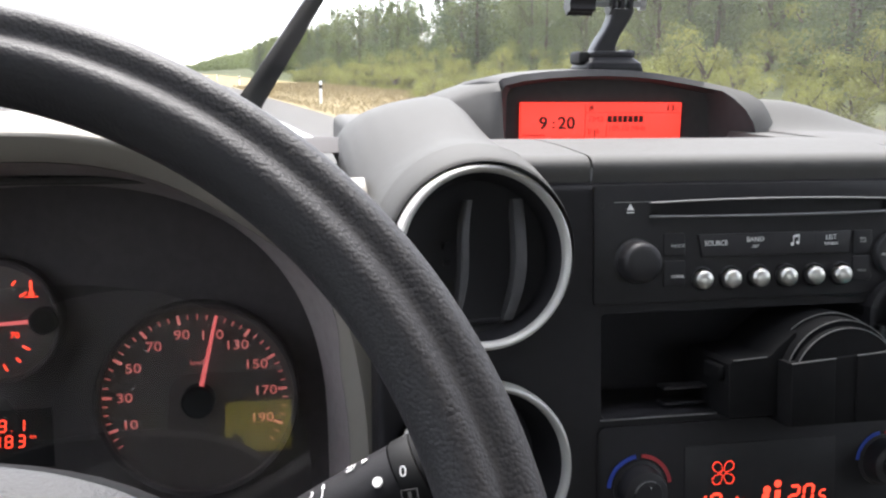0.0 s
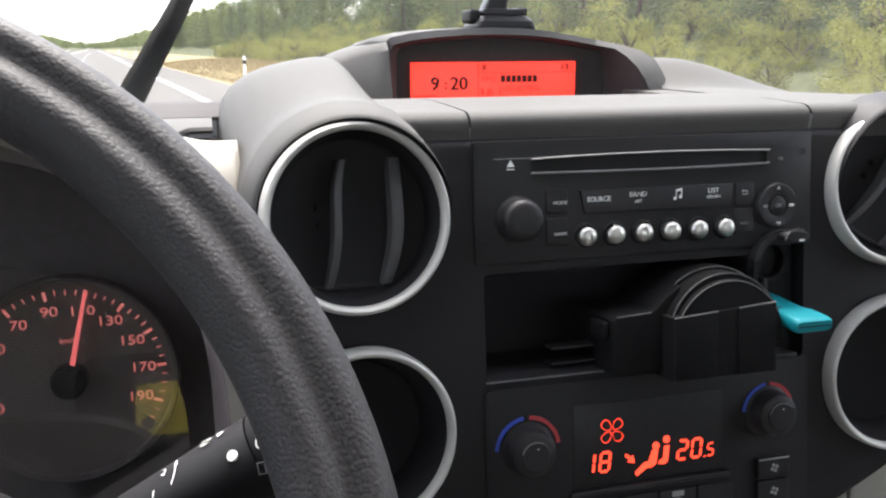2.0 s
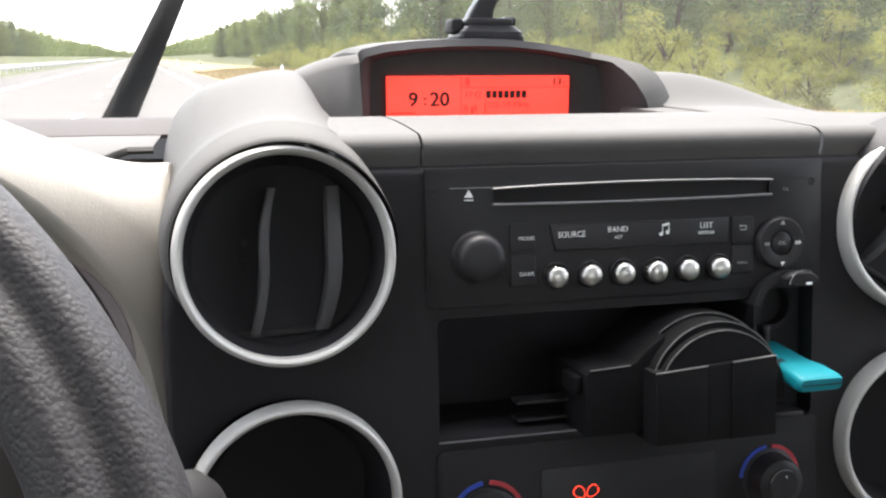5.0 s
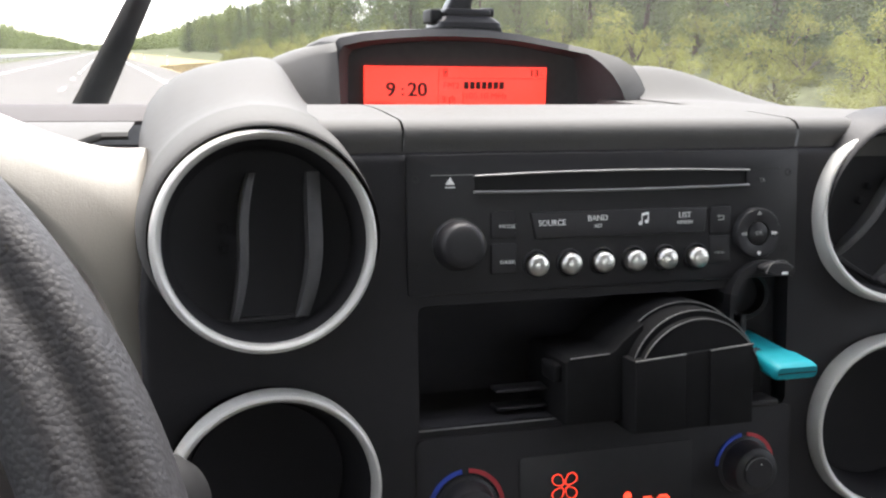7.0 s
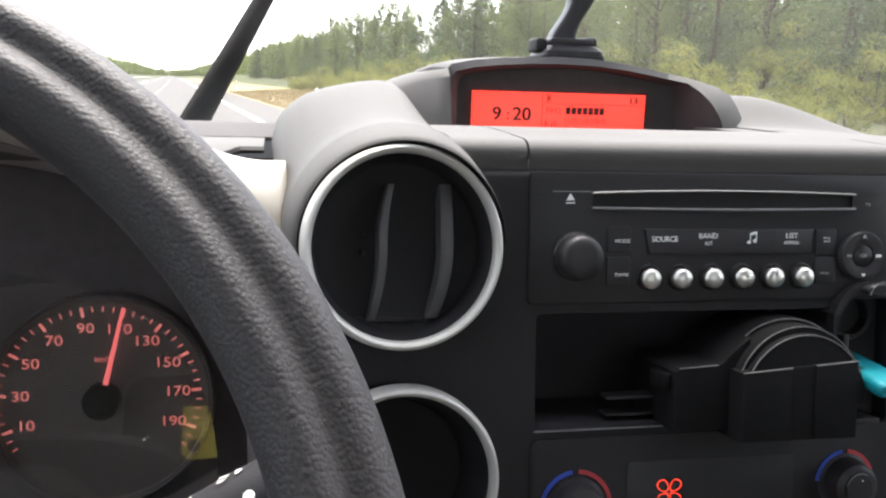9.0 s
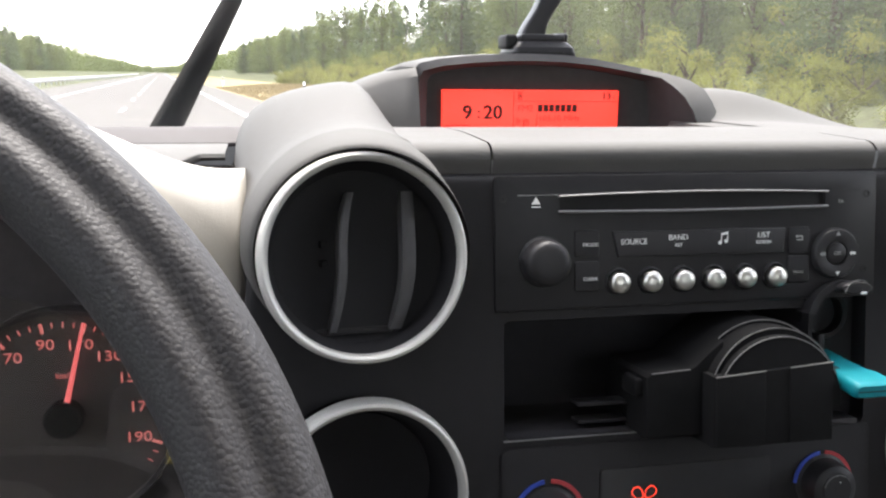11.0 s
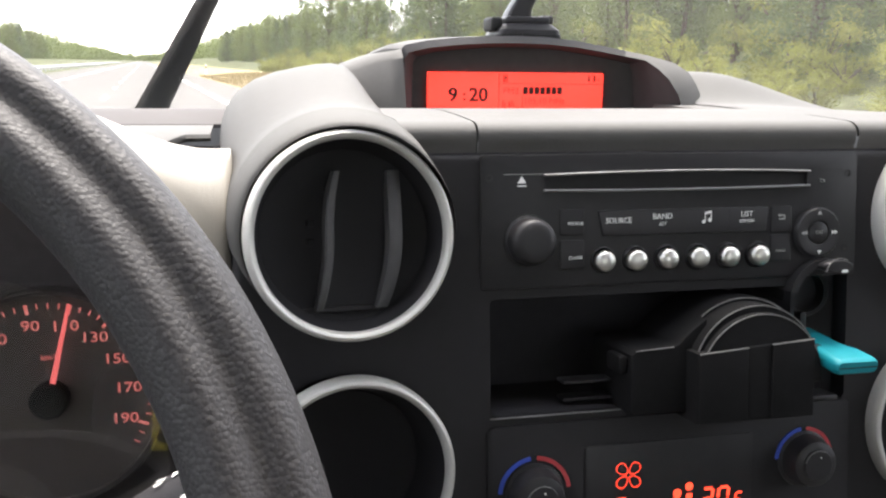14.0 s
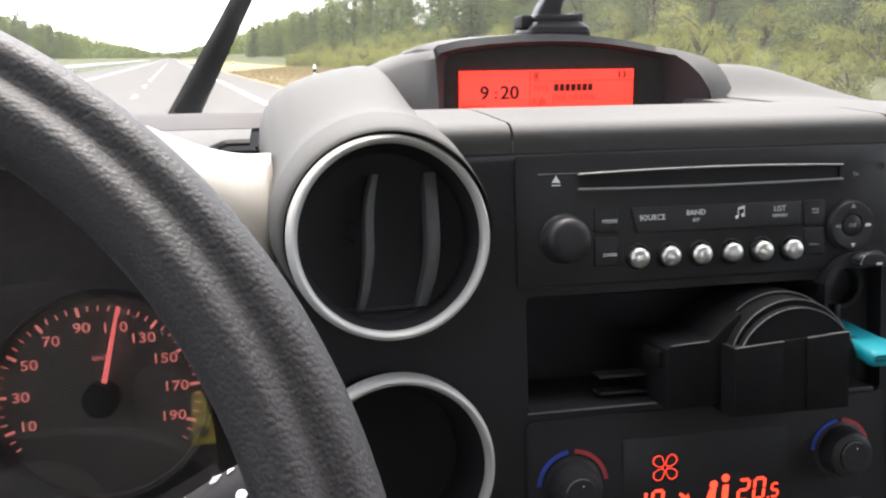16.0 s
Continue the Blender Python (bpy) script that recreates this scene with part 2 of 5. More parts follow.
def loft(rows, closed=False, bm=None, caps=False):
    bm = bm or bmesh.new()
    vs = [[bm.verts.new(p) for p in row] for row in rows]
    n = len(vs[0])
    for a, b in zip(vs, vs[1:]):
        for k in range(n if closed else n - 1):
            bm.faces.new((a[k], a[(k + 1) % n], b[(k + 1) % n], b[k]))
    if caps:
        bm.faces.new(vs[0]), bm.faces.new(vs[-1])
    return bm


def solidify(bm, t):
    bmesh.ops.recalc_face_normals(bm, faces=bm.faces)
    bmesh.ops.solidify(bm, geom=list(bm.faces), thickness=t)
    return bm


def arc_band(r0, r1, a0, a1, z0, z1, n=20, cx=0, cy=0, bm=None):
    pts = ring_pts(cx, cy, r1, n, a0, a1) + list(reversed(ring_pts(cx, cy, r0, n, a0, a1)))
    return slab(pts, z0, z1, bm=bm)


def lettering(body, size, x, y, z, material, parent, name="lettering", align="CENTER", width=1.0, turn=0.0, label="", bold=0.0):
    """Raised print in the built-in font, as a mesh; size is the capital's height."""
    cu = bpy.data.curves.new(name, "FONT")
    cu.body, cu.size, cu.extrude, cu.align_x, cu.align_y, cu.resolution_u = body, size / 0.72, 0.00008, align, "CENTER", 3
    cu.offset = bold * size
    tmp = bpy.data.objects.new(name, cu)
    me = bpy.data.meshes.new_from_object(tmp)
    bpy.data.objects.remove(tmp)
    me.materials.clear()
    me.materials.append(material)
    return link_mesh(name, me, parent, label, Matrix.Translation((x, y, z)) @ Matrix.Rotation(radians(turn), 4, "Z") @ Matrix.Diagonal((width, 1, 1, 1)))


def shape(name, outline, z0, z1, material, parent, label=""):
    return part(name, slab(outline, z0, z1), material, parent, label, smooth=False)


def smooth01(a, b, x):
    t = min(1, max(0, (x - a) / (b - a)))
    return t * t * (3 - 2 * t)


# The dash face's own axes: x across, y up along the face, z out towards the driver.
RAKE = math.atan(0.121)
FACE = Matrix(((1, 0, 0, 0), (0, math.sin(RAKE), -math.cos(RAKE), 0.438), (0, math.cos(RAKE), math.sin(RAKE), 1.282), (0, 0, 0, 1)))


def carve(bm, cutters):
    """bm less the cutters, by exact boolean; all are meshes of the same frame."""
    def ob_of(b):
        bmesh.ops.recalc_face_normals(b, faces=b.faces)
        me = bpy.data.meshes.new("tmp")
        b.to_mesh(me)
        b.free()
        return new("tmp", me)
    body = ob_of(bm)
    cut = [ob_of(c) for c in cutters]
    for c in cut:
        mo = body.modifiers.new("cut", "BOOLEAN")
        mo.object, mo.operation, mo.solver = c, "DIFFERENCE", "EXACT"
    bpy.context.view_layer.update()
    me = bpy.data.meshes.new_from_object(body.evaluated_get(bpy.context.evaluated_depsgraph_get()))
    out = bmesh.new()
    out.from_mesh(me)
    for o in (body, *cut):
        bpy.data.objects.remove(o)
    return out


def vent_frame(u, v, w, a, b):
    n = Vector((a, b, 1)).normalized()
    e1 = Vector((0, 1, 0)).cross(n).normalized()
    e2 = n.cross(e1)
    return FACE @ Matrix(((e1.x, e2.x, n.x, u), (e1.y, e2.y, n.y, v), (e1.z, e2.z, n.z, w), (0, 0, 0, 1)))


VENTS = [("upper", 0.0767, -0.0196, 0.0113, 0.1148, 0.0422, True), ("lower", 0.0759, -0.1219, 0.0113, 0.0939, -0.0126, False),
         ("upper", 0.3711, -0.0179, 0.0092, -0.1104, 0.0354, True), ("lower", 0.3717, -0.1203, 0.0091, -0.0973, -0.0028, False)]

# ---------------------------------------------------------------- dashboard
dash = thing("dashboard", Matrix.Identity(4), "grey and black moulded plastic dashboard with cream instrument surround", "dashboard")

# fascia: one moulded panel with holes for the vents, the pocket and the socket
edge = ring_pts(0.0767, -0.0196, 0.0465, 8, 180, 139)
left = [(0.0269, -0.262), (0.0269, -0.045)] + edge + [(0.0480, 0.0140)]
right = [(0.4517 - x, y) for x, y in reversed(left[2:])] + [(0.4248, -0.142), (0.4120, -0.1560), (0.3950, -0.1670), (0.3730, -0.1780), (0.3382, -0.1945), (0.2960, -0.2150), (0.2700, -0.262)]
outline = left + right
bm = slab(outline, -0.13, 0.0, 0.004, 4)
cutters = []
for _, u, v, w, a, b, _ in VENTS:
    c = lathe([(0, 0.03), (0.0425, 0.03), (0.0425, -0.05), (0, -0.05)], 64)
    bmesh.ops.transform(c, verts=c.verts, matrix=FACE.inverted() @ vent_frame(u, v, w, a, b))
    cutters.append(c)
cutters.append(slab(rrect(0.1375, 0.2860, -0.1035, -0.0505, 0.003), -0.080, 0.03))
cutters.append(slab(rrect(0.2880, 0.3165, -0.1080, -0.0400, 0.004), -0.010, 0.03))
bm = carve(bm, cutters)
part("fascia", bm, FASCIA, dash, "black moulded plastic centre fascia", FACE, sharp=30)
# shell added inside the pocket, lightened so its shade is not black
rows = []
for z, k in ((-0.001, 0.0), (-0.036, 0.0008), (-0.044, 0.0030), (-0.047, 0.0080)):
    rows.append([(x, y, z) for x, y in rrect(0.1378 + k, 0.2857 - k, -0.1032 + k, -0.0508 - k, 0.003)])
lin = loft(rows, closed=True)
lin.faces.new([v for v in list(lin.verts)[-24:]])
part("pocket_lifted_shell", lin, POCKET, dash, "storage pocket walls in a lightened fascia tone", FACE)
# thin lip under the pocket, its highlight put into the pale colour
part("pocket_lip", box(0.137, 0.2865, -0.1041, -0.1035, 0.0005, 0.0016, 0.0002), EDGE, dash, "thin pocket lip with a pale painted highlight", FACE)


def dash_profile(y1, drop):
    pts = [(0.4391, 1.2905)]
    for k in range(13):
        a = radians(180 - 90 * k / 12)
        pts.append((0.4560 - 0.0158 * abs(math.cos(a)) ** 0.62, 1.2955 + 0.0130 * abs(math.sin(a)) ** 0.62))
    pts += [(0.48, 1.3093), (0.51, 1.3098), (y1 - 0.008, 1.3092), (y1 - 0.002, 1.3075), (y1, 1.303), (y1 + 0.002, drop), (0.70, drop)]
    return [(y + 0.003 * smooth01(1.306, 1.291, z) if y < 0.46 else y, z) for y, z in pts]


def pad_piece(x0, x1, name, label=""):
    rows = []
    n = 14
    for k in range(n + 1):
        x = x0 + (x1 - x0) * k / n
        rows.append([(x, y, z) for y, z in dash_profile(0.552, 1.290)])
    bm = loft(rows)
    part(name, bm, PAD, dash, label)


pad_piece(0.0975, 0.1327, "top_pad")
pad_piece(0.1337, 0.3200, "centre_top_pad")
# dark strips sunk in the pad's two seams, standing for the shade there
part("seam_gap_shade", box(0.1322, 0.1342, 0.4455, 0.56, 1.285, 1.3035), DEEP, dash)
part("seam_gap_shade", box(0.3195, 0.3215, 0.4455, 0.56, 1.285, 1.3035), DEEP, dash)


# vent pods: bullet-shaped shells that run from the vent back to the windscreen
def pod(mirror, stations, name, material, label):
    rows = []
    n = 72
    for y, cx, cz, hw, up, dn, skew in stations:
        row = []
        for k in range(n):
            a = 2 * math.pi * k / n
            c, s = math.cos(a), math.sin(a)
            side = max(0, c) * (1 - smooth01(0.44, 0.50, y))
            x = hw * c - (hw - 0.0445) * side * (1 - smooth01(0.60, 0.98, s)) + skew * max(0, s) * 0.01
            flush = smooth01(-0.8, -0.1, s)
            x = x * (flush + (1 - flush) * 0.0438 / max(0.0438, hw))
            row.append((mirror(cx + x), y, cz + (up if s > 0 else 0.0438 + (dn - 0.0438) * flush) * s))
        rows.append(row)
    part(name, loft(rows, closed=True), material, dash, label, sharp=60)


STATIONS = [(0.444, 0.0768, 1.2633, 0.0434, 0.0434, 0.0434, 0), (0.4300, 0.0767, 1.2635, 0.0438, 0.0438, 0.0437, 0), (0.4278, 0.0766, 1.2635, 0.0446, 0.0446, 0.0444, 0), (0.4282, 0.0766, 1.2635, 0.0456, 0.0455, 0.0453, 0),
            (0.4310, 0.0766, 1.2635, 0.0469, 0.0467, 0.0464, 0), (0.4360, 0.0766, 1.2635, 0.0482, 0.0480, 0.0474, 0), (0.4430, 0.0766, 1.2635, 0.0494, 0.0494, 0.0482, 0), (0.4520, 0.0766, 1.2635, 0.0504, 0.0508, 0.0485, 0)]
pod(lambda x: x, STATIONS, "vent_pod", PAD, "rounded grey pod round the air vent")
# mirrored pod in black: the shade on its flank is put into the colour
pod(lambda x: 0.4517 - x, [(y, cx, cz, hw, min(up, 0.050), dn, sk) for y, cx, cz, hw, up, dn, sk in STATIONS], "vent_pod", FASCIA, "rounded vent pod with its flank shade put into black")

# the hump behind the pod: rises slowly from the driver's side, falls off steeply to the pad
HUMP = [(0.0215, 1.255), (0.0207, 1.280), (0.0208, 1.292), (0.0220, 1.3000), (0.0250, 1.3080), (0.0310, 1.3155), (0.0410, 1.3225), (0.0530, 1.3268), (0.0660, 1.3298), (0.0780, 1.3318), (0.0860, 1.3324), (0.0915, 1.3314), (0.0955, 1.3282), (0.0988, 1.3230), (0.1020, 1.3165), (0.1055, 1.3110), (0.1090, 1.3078), (0.1120, 1.300)]


def resample(pts, n):
    """n points at even steps along a line of points."""
    d = [0.0]
    for a, b in zip(pts, pts[1:]):
        d.append(d[-1] + math.hypot(b[0] - a[0], b[1] - a[1]))
    out = []
    for k in range(n):
        s, i = d[-1] * k / (n - 1), 0
        while i < len(d) - 2 and d[i + 1] < s:
            i += 1
        f = (s - d[i]) / (d[i + 1] - d[i])
        out.append((pts[i][0] + (pts[i + 1][0] - pts[i][0]) * f, pts[i][1] + (pts[i + 1][1] - pts[i][1]) * f))
    return out


collar = resample([(0.0766 + 0.0504 * math.cos(radians(a)), 1.2635 + 0.0508 * math.sin(radians(a))) for a in range(212, 39, -4)], 57)
crest = resample(HUMP, 57)
rows = []
for k in range(34):
    y = 0.4518 + (0.62 - 0.4518) * k / 27
    f, low = smooth01(0.474, 0.600, y), 0.09 * max(0, y - 0.62)
    g = smooth01(0.455, 0.56, y)
    rows.append([(ax + (bx - ax) * g, y, az + (bz - az) * f - low) for (ax, az), (bx, bz) in zip(collar, crest)])
part("pod_hump", loft(rows), PAD, dash, "rounded grey hump behind the air vent", sharp=60)
part("hump_tail", box(0.0400, 0.100, 0.655, 0.98, 1.20, 1.3040, 0.008, 3), PAD, dash)

# passenger side: the pad rises into a low hump towards the windscreen
PAD_Y = [0.49 + 0.018 * k for k in range(6)] + [0.594 + 0.004 * k for k in range(14)] + [0.66 + 0.036 * k for k in range(11)]
rows = []
for i in range(64):
    x = 0.3213 + 0.62 * (i / 63) ** 1.5
    row = [(x, y, z - 0.006 * smooth01(0.36, 0.55, x)) for y, z in dash_profile(0.552, 1.29)[:15]]
    for y in PAD_Y:
        crest = (1.0 - 0.95 * smooth01(0.345, 0.475, x)) 
        z = 1.3093 - 0.006 * smooth01(0.36, 0.55, x) + 0.0205 * crest * smooth01(0.596, 0.648, y) - 0.006 * (1 - crest) * smooth01(0.50, 0.62, y) - 0.045 * smooth01(0.65, 1.02, y)
        row.append((x, y, z))
    rows.append(row)
part("passenger_top_pad", loft(rows), PAD, dash, "grey dash pad rising to a low hump")
part("pad_infill", box(0.3000, 0.3450, 0.546, 0.660, 1.270, 1.3087, 0.001), PAD, dash)
part("passenger_fascia", box(0.424, 0.95, 0.444, 0.50, 1.00, 1.2935, 0.008, 4), PAD, dash, "grey passenger side dash panel")
for u0, u1 in ((0.240, 0.3560), (0.3575, 0.620)):
    part("passenger_lower_panel", slab(rrect(u0, u1, -0.420, -0.168, 0.003), -0.030, -0.010, 0.002), OLIVE, dash, "pale lower dash panel", FACE)

# driver side: shelf, open slot and the cream instrument surround
rows, ledge = [], []
for i in range(80):
    x = 0.0172 - 0.637 * (i / 79) ** 2
    k = smooth01(-0.008, 0.006, x)
    f, up = 0.512 + 0.036 * k, 0.0022 * k
    rows.append([(x, f + 0.012, 1.2885 + up), (x, f + 0.002, 1.2895 + up), (x, f, 1.2912 + up), (x, f + 0.0015, 1.2931 + up), (x, f + 0.004, 1.2938 + up * 0.9), (x, 0.57, 1.2962), (x, 0.594, 1.2970), (x, 0.600, 1.2968)])
    x += 0.008 * (1 - i / 79) ** 3
    ledge.append([(x, 0.5985, 1.2950), (x, 0.599, 1.2972), (x, 0.602, 1.2980), (x, 0.630, 1.3026), (x, 0.642, 1.3040), (x, 0.650, 1.3034), (x, 0.70, 1.296), (x, 0.80, 1.290), (x, 0.90, 1.285), (x, 1.02, 1.275)])
part("driver_shelf", loft(rows), PAD, dash, "light grey shelf below the windscreen")
part("scuttle_ledge", loft(ledge), COWL, dash, "brownish grey ledge at the foot of the windscreen")
part("shelf_gap", box(0.0170, 0.0212, 0.520, 0.66, 1.250, 1.2800), DEEP, dash, "dark gap between shelf and hump", smooth=False)
part("shelf_slot", box(-0.006, 0.040, 0.510, 0.552, 1.262, 1.2720), DEEP, dash, "black open slot", smooth=False)
part("slot_back", box(-0.0035, 0.040, 0.5465, 0.5478, 1.262, 1.2895), MATT, dash, "black back of the open slot", smooth=False)


def arch(a, b, y, cx=-0.137, cz=1.140, n=48, p=2.4, bottom=1.02):
    pts = []
    for k in range(n + 1):
        t = math.pi * k / n
        c, s = math.cos(t), math.sin(t)
        pts.append((cx + a * math.copysign(abs(c) ** (2 / p), c), y, cz + b * s ** (2 / p)))
    return [(cx + a, y, bottom)] + pts + [(cx - a, y, bottom)]


def surround_edge(y, grow):
    """The outer edge of the instrument surround: level beside the pod, rising over the dials."""
    pts = []
    for k, (x, yy, z) in enumerate(arch(0.1700, 0.1808, y)):
        ox = max(-0.137 - 0.168, min(0.030, -0.137 + (x + 0.137) * 1.03 + 0.0)) if z < 1.25 else x
        t = (x + 0.137) / 0.1720
        top = 1.3275 - 0.0350 * smooth01(0.15, 0.88, abs(t))
        if z > 1.2:
            oz = z + (top - z) * grow
            ox = x + (math.copysign(0.0360 + 0.137 if t > 0 else 0.1700, t) * (abs(t) ** 0.8) - (x + 0.137)) * grow
        else:
            oz, ox = z, x + math.copysign(0.011 if t > 0 else 0.004, t) * grow
        pts.append((ox, yy, oz))
    return pts


def bulge(pts, amount):
    """The surround's inner edge is fuller beside the centre stack."""
    return [(x + (amount * smooth01(1.285, 1.240, z) * (1 - 0.55 * smooth01(1.235, 1.190, z)) if x > -0.10 else 0.0), y, z) for x, y, z in pts]


rows = [bulge(arch(0.147, 0.166, 0.4690), 0.0145), bulge(arch(0.1475, 0.1665, 0.4670), 0.0145), bulge(arch(0.1590, 0.1765, 0.4595), 0.0050), bulge(arch(0.1605, 0.1785, 0.4580), 0.0040), arch(0.1688, 0.1800, 0.4584), arch(0.1700, 0.1806, 0.4592), surround_edge(0.466, 0.55), surround_edge(0.484, 0.95), surround_edge(0.500, 1.0)]
rows.append([(x, 0.511, z - 0.001) for x, y, z in surround_edge(0.511, 1.0)])
rows.append([(x, 0.516, z - 0.012) for x, y, z in surround_edge(0.516, 1.0)])
part("instrument_surround", loft(rows), CREAM, dash, "cream plastic instrument surround", sharp=50)
rows = [[(x, y, z) for x, y, z in arch(0.1605, 0.187, 0.512)], arch(0.16, 0.165, 0.60), arch(0.16, 0.12, 0.70)]
part("instrument_hood", loft(rows), PAD, dash, "grey back of the instrument hood")
rows = [bulge(arch(0.1468, 0.1658, 0.4685), 0.0145), bulge(arch(0.146, 0.162, 0.495), 0.010), arch(0.145, 0.155, 0.515), arch(0.144, 0.146, 0.540)]
part("instrument_hood_lining", loft(rows), HOODLINE, dash, "dark lining inside the instrument hood")
# side of the centre stack, down to the floor, and the under-dash panel
part("stack_flank", box(0.0280, 0.0320, 0.45, 0.70, 0.70, 1.258), FASCIA, dash)
part("lower_dash", box(-0.62, 0.026, 0.46, 0.52, 0.70, 1.06, 0.01), FASCIA, dash)
part("dash_core", box(-0.62, 0.95, 0.66, 0.98, 0.70, 1.225), MATT, dash)

# ---------------------------------------------------------------- air vents
def air_vent(u, v, w, a, b, fins, label, tilt=0.0):
    t = thing("air_vent", vent_frame(u, v, w, a, b), label, "air vent", "round dashboard vents")
    part("ring", lathe([(0.0394, -0.004), (0.0393, 0.0008), (0.0397, 0.0024), (0.0405, 0.0036), (0.0415, 0.0040), (0.0425, 0.0034), (0.0431, 0.0018), (0.0434, -0.001), (0.0434, -0.006)], 96), SILVER, t, "satin silver ring")
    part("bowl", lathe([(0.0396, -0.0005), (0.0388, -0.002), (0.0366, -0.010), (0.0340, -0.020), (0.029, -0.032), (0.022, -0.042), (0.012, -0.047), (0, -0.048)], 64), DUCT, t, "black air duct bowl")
    if fins:
        # disc added behind the fins to catch light, so the bowl reads flat grey
        part("backing_disc", lathe([(0, -0.0135), (0.0340, -0.0135), (0.0368, -0.0120), (0.0370, -0.0140), (0, -0.0160)], 48), CHARCOAL, t, "dark round disc added to catch light in the bowl")
        turn = Matrix.Rotation(radians(tilt), 4, "Z")
        for xt, xm, xb, w in ((-0.0037, -0.0086, -0.0128, 0.0016), (0.0206, 0.0194, 0.0140, 0.0025)):
            rows = []
            for k in range(25):
                s = -1 + 2 * k / 24
                y, zf = 0.0310 * s if s < 0 else 0.0268 * s, -0.0030 - 0.0060 * s * s
                xc = xm + (xt - xm) * s * s if s > 0 else xm + (xb - xm) * s * s
                h = w * (1 + 0.12 * (1 - s * s))
                rows.append([(xc - h, y, zf - 0.0075), (xc - h, y, zf), (xc - h * 0.6, y, zf + 0.0006), (xc + h * 0.6, y, zf + 0.0006), (xc + h, y, zf), (xc + h, y, zf - 0.0075)])
            part("fin", loft(rows, closed=True, caps=True), FIN, t, "curved black louvre fin", turn)
        part("louvre_bar", box(-0.022, 0.014, -0.0325, -0.0300, -0.020, -0.012, 0.0008), KEY, t, "", turn)
        part("tab", box(-0.0165, -0.0135, 0.004, 0.007, -0.014, -0.010, 0.0005), DUCT, t, "", turn)
        part("tab", box(-0.0165, -0.0135, -0.004, -0.001, -0.014, -0.010, 0.0005), DUCT, t, "", turn)
    else:
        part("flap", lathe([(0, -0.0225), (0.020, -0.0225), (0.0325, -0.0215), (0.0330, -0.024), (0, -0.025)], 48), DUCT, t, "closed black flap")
    return t


for (where, u, v, w, a, b, fins), tilt in zip(VENTS, (0, 0, -32, 0)):
    air_vent(u, v, w, a, b, fins, "round black air vent with curved fins and a silver ring" if fins else "round closed black air vent with a silver ring", tilt)

# ---------------------------------------------------------------- radio
radio = thing("car_radio", FACE, "black car radio with six chrome preset buttons and a disc slot", "car radio")
plate = slab(rrect(0.1335, 0.3195, -0.0462, 0.0128, 0.002), -0.02, 0.0012, 0.0006)
plate = carve(plate, [slab(rrect(0.1630, 0.2924, -0.0036, 0.0036, 0.0008), -0.012, 0.01)])
part("faceplate", plate, BLACK, radio, "black plastic faceplate")
# disc slot with a bowed upper brow and lower sill
for y, dy, name in ((0.0036, 1, "slot_brow"), (-0.0037, -1, "slot_sill")):
    rows = []
    for k in range(41):
        x = 0.1622 + (0.2928 - 0.1622) * k / 40
        s = (x - 0.2275) / 0.0653
        bow = 0.0012 * (1 - s * s) if dy > 0 else 0.0006 * (s * s)
        h = 0.0005 if dy > 0 else 0.0006
        rows.append([(x, y + bow - h, 0.0010), (x, y + bow - h, 0.0030), (x, y + bow, 0.0036), (x, y + bow + h, 0.0030), (x, y + bow + h, 0.0010)])
    # the slot edge's highlight is put into its pale colour
    part(name, loft(rows, closed=True, caps=True), EDGE, radio, "disc slot edge with a pale painted highlight")
part("groove", box(0.1440, 0.1622, 0.0040, 0.0043, 0.0010, 0.0015), DIMINK, radio)
part("groove", box(0.2928, 0.3110, 0.0040, 0.0043, 0.0010, 0.0015), DEEP, radio)
for x, y in ((0.1375, 0.0027), (0.1375, -0.0329), (0.3140, 0.0022), (0.3132, -0.0333)):
    part("release_hole", lathe([(0.0018, 0.0014), (0.0010, 0.0014), (0.0009, 0.0006), (0, 0.0006)], 16), DEEP, radio, "", Matrix.Translation((x, y, 0)))
shape("eject_mark", [(0.1502, 0.0002), (0.1542, 0.0002), (0.1522, 0.0034)], 0.0012, 0.0014, WHITEINK, radio, "pale eject triangle")
shape("eject_bar", [(0.1502, -0.0012), (0.1542, -0.0012), (0.1542, -0.0007), (0.1502, -0.0007)], 0.0012, 0.0014, WHITEINK, radio)
lettering("TA", 0.0017, 0.3006, -0.0012, 0.0013, DIMINK, radio)
# volume knob
knob = part("volume_knob", lathe([(0.0112, 0.0010), (0.0111, 0.0022), (0.0104, 0.0030), (0.0100, 0.0088), (0.0094, 0.0108), (0.0080, 0.0120), (0.0055, 0.0125), (0.0, 0.0126)], 64), KEY, radio, "round black volume knob", Matrix.Translation((0.1552, -0.0249, 0)))
part("collar", lathe([(0.0120, 0.0010), (0.0119, 0.0018), (0.0112, 0.0018)], 64), DEEP, radio, "dark collar", Matrix.Translation((0.1552, -0.0249, -0.0004)))


def key(name, x0, x1, y0, y1, r=0.0012, h=0.0018, material=None, parent=None):
    return part(name, slab(rrect(x0, x1, y0, y1, r), 0.0008, h, 0.0005, 3), material or BLACK, parent or radio)


for y0, y1, word, ty in ((-0.0232, -0.0115, "MODE", -0.0180), (-0.0385, -0.0252, "DARK", -0.0332)):
    k = key("mode_button", 0.1695, 0.1810, y0, y1)
    lettering(word, 0.0016, 0.1768, ty, 0.0023, WHITEINK, k, width=1.15)
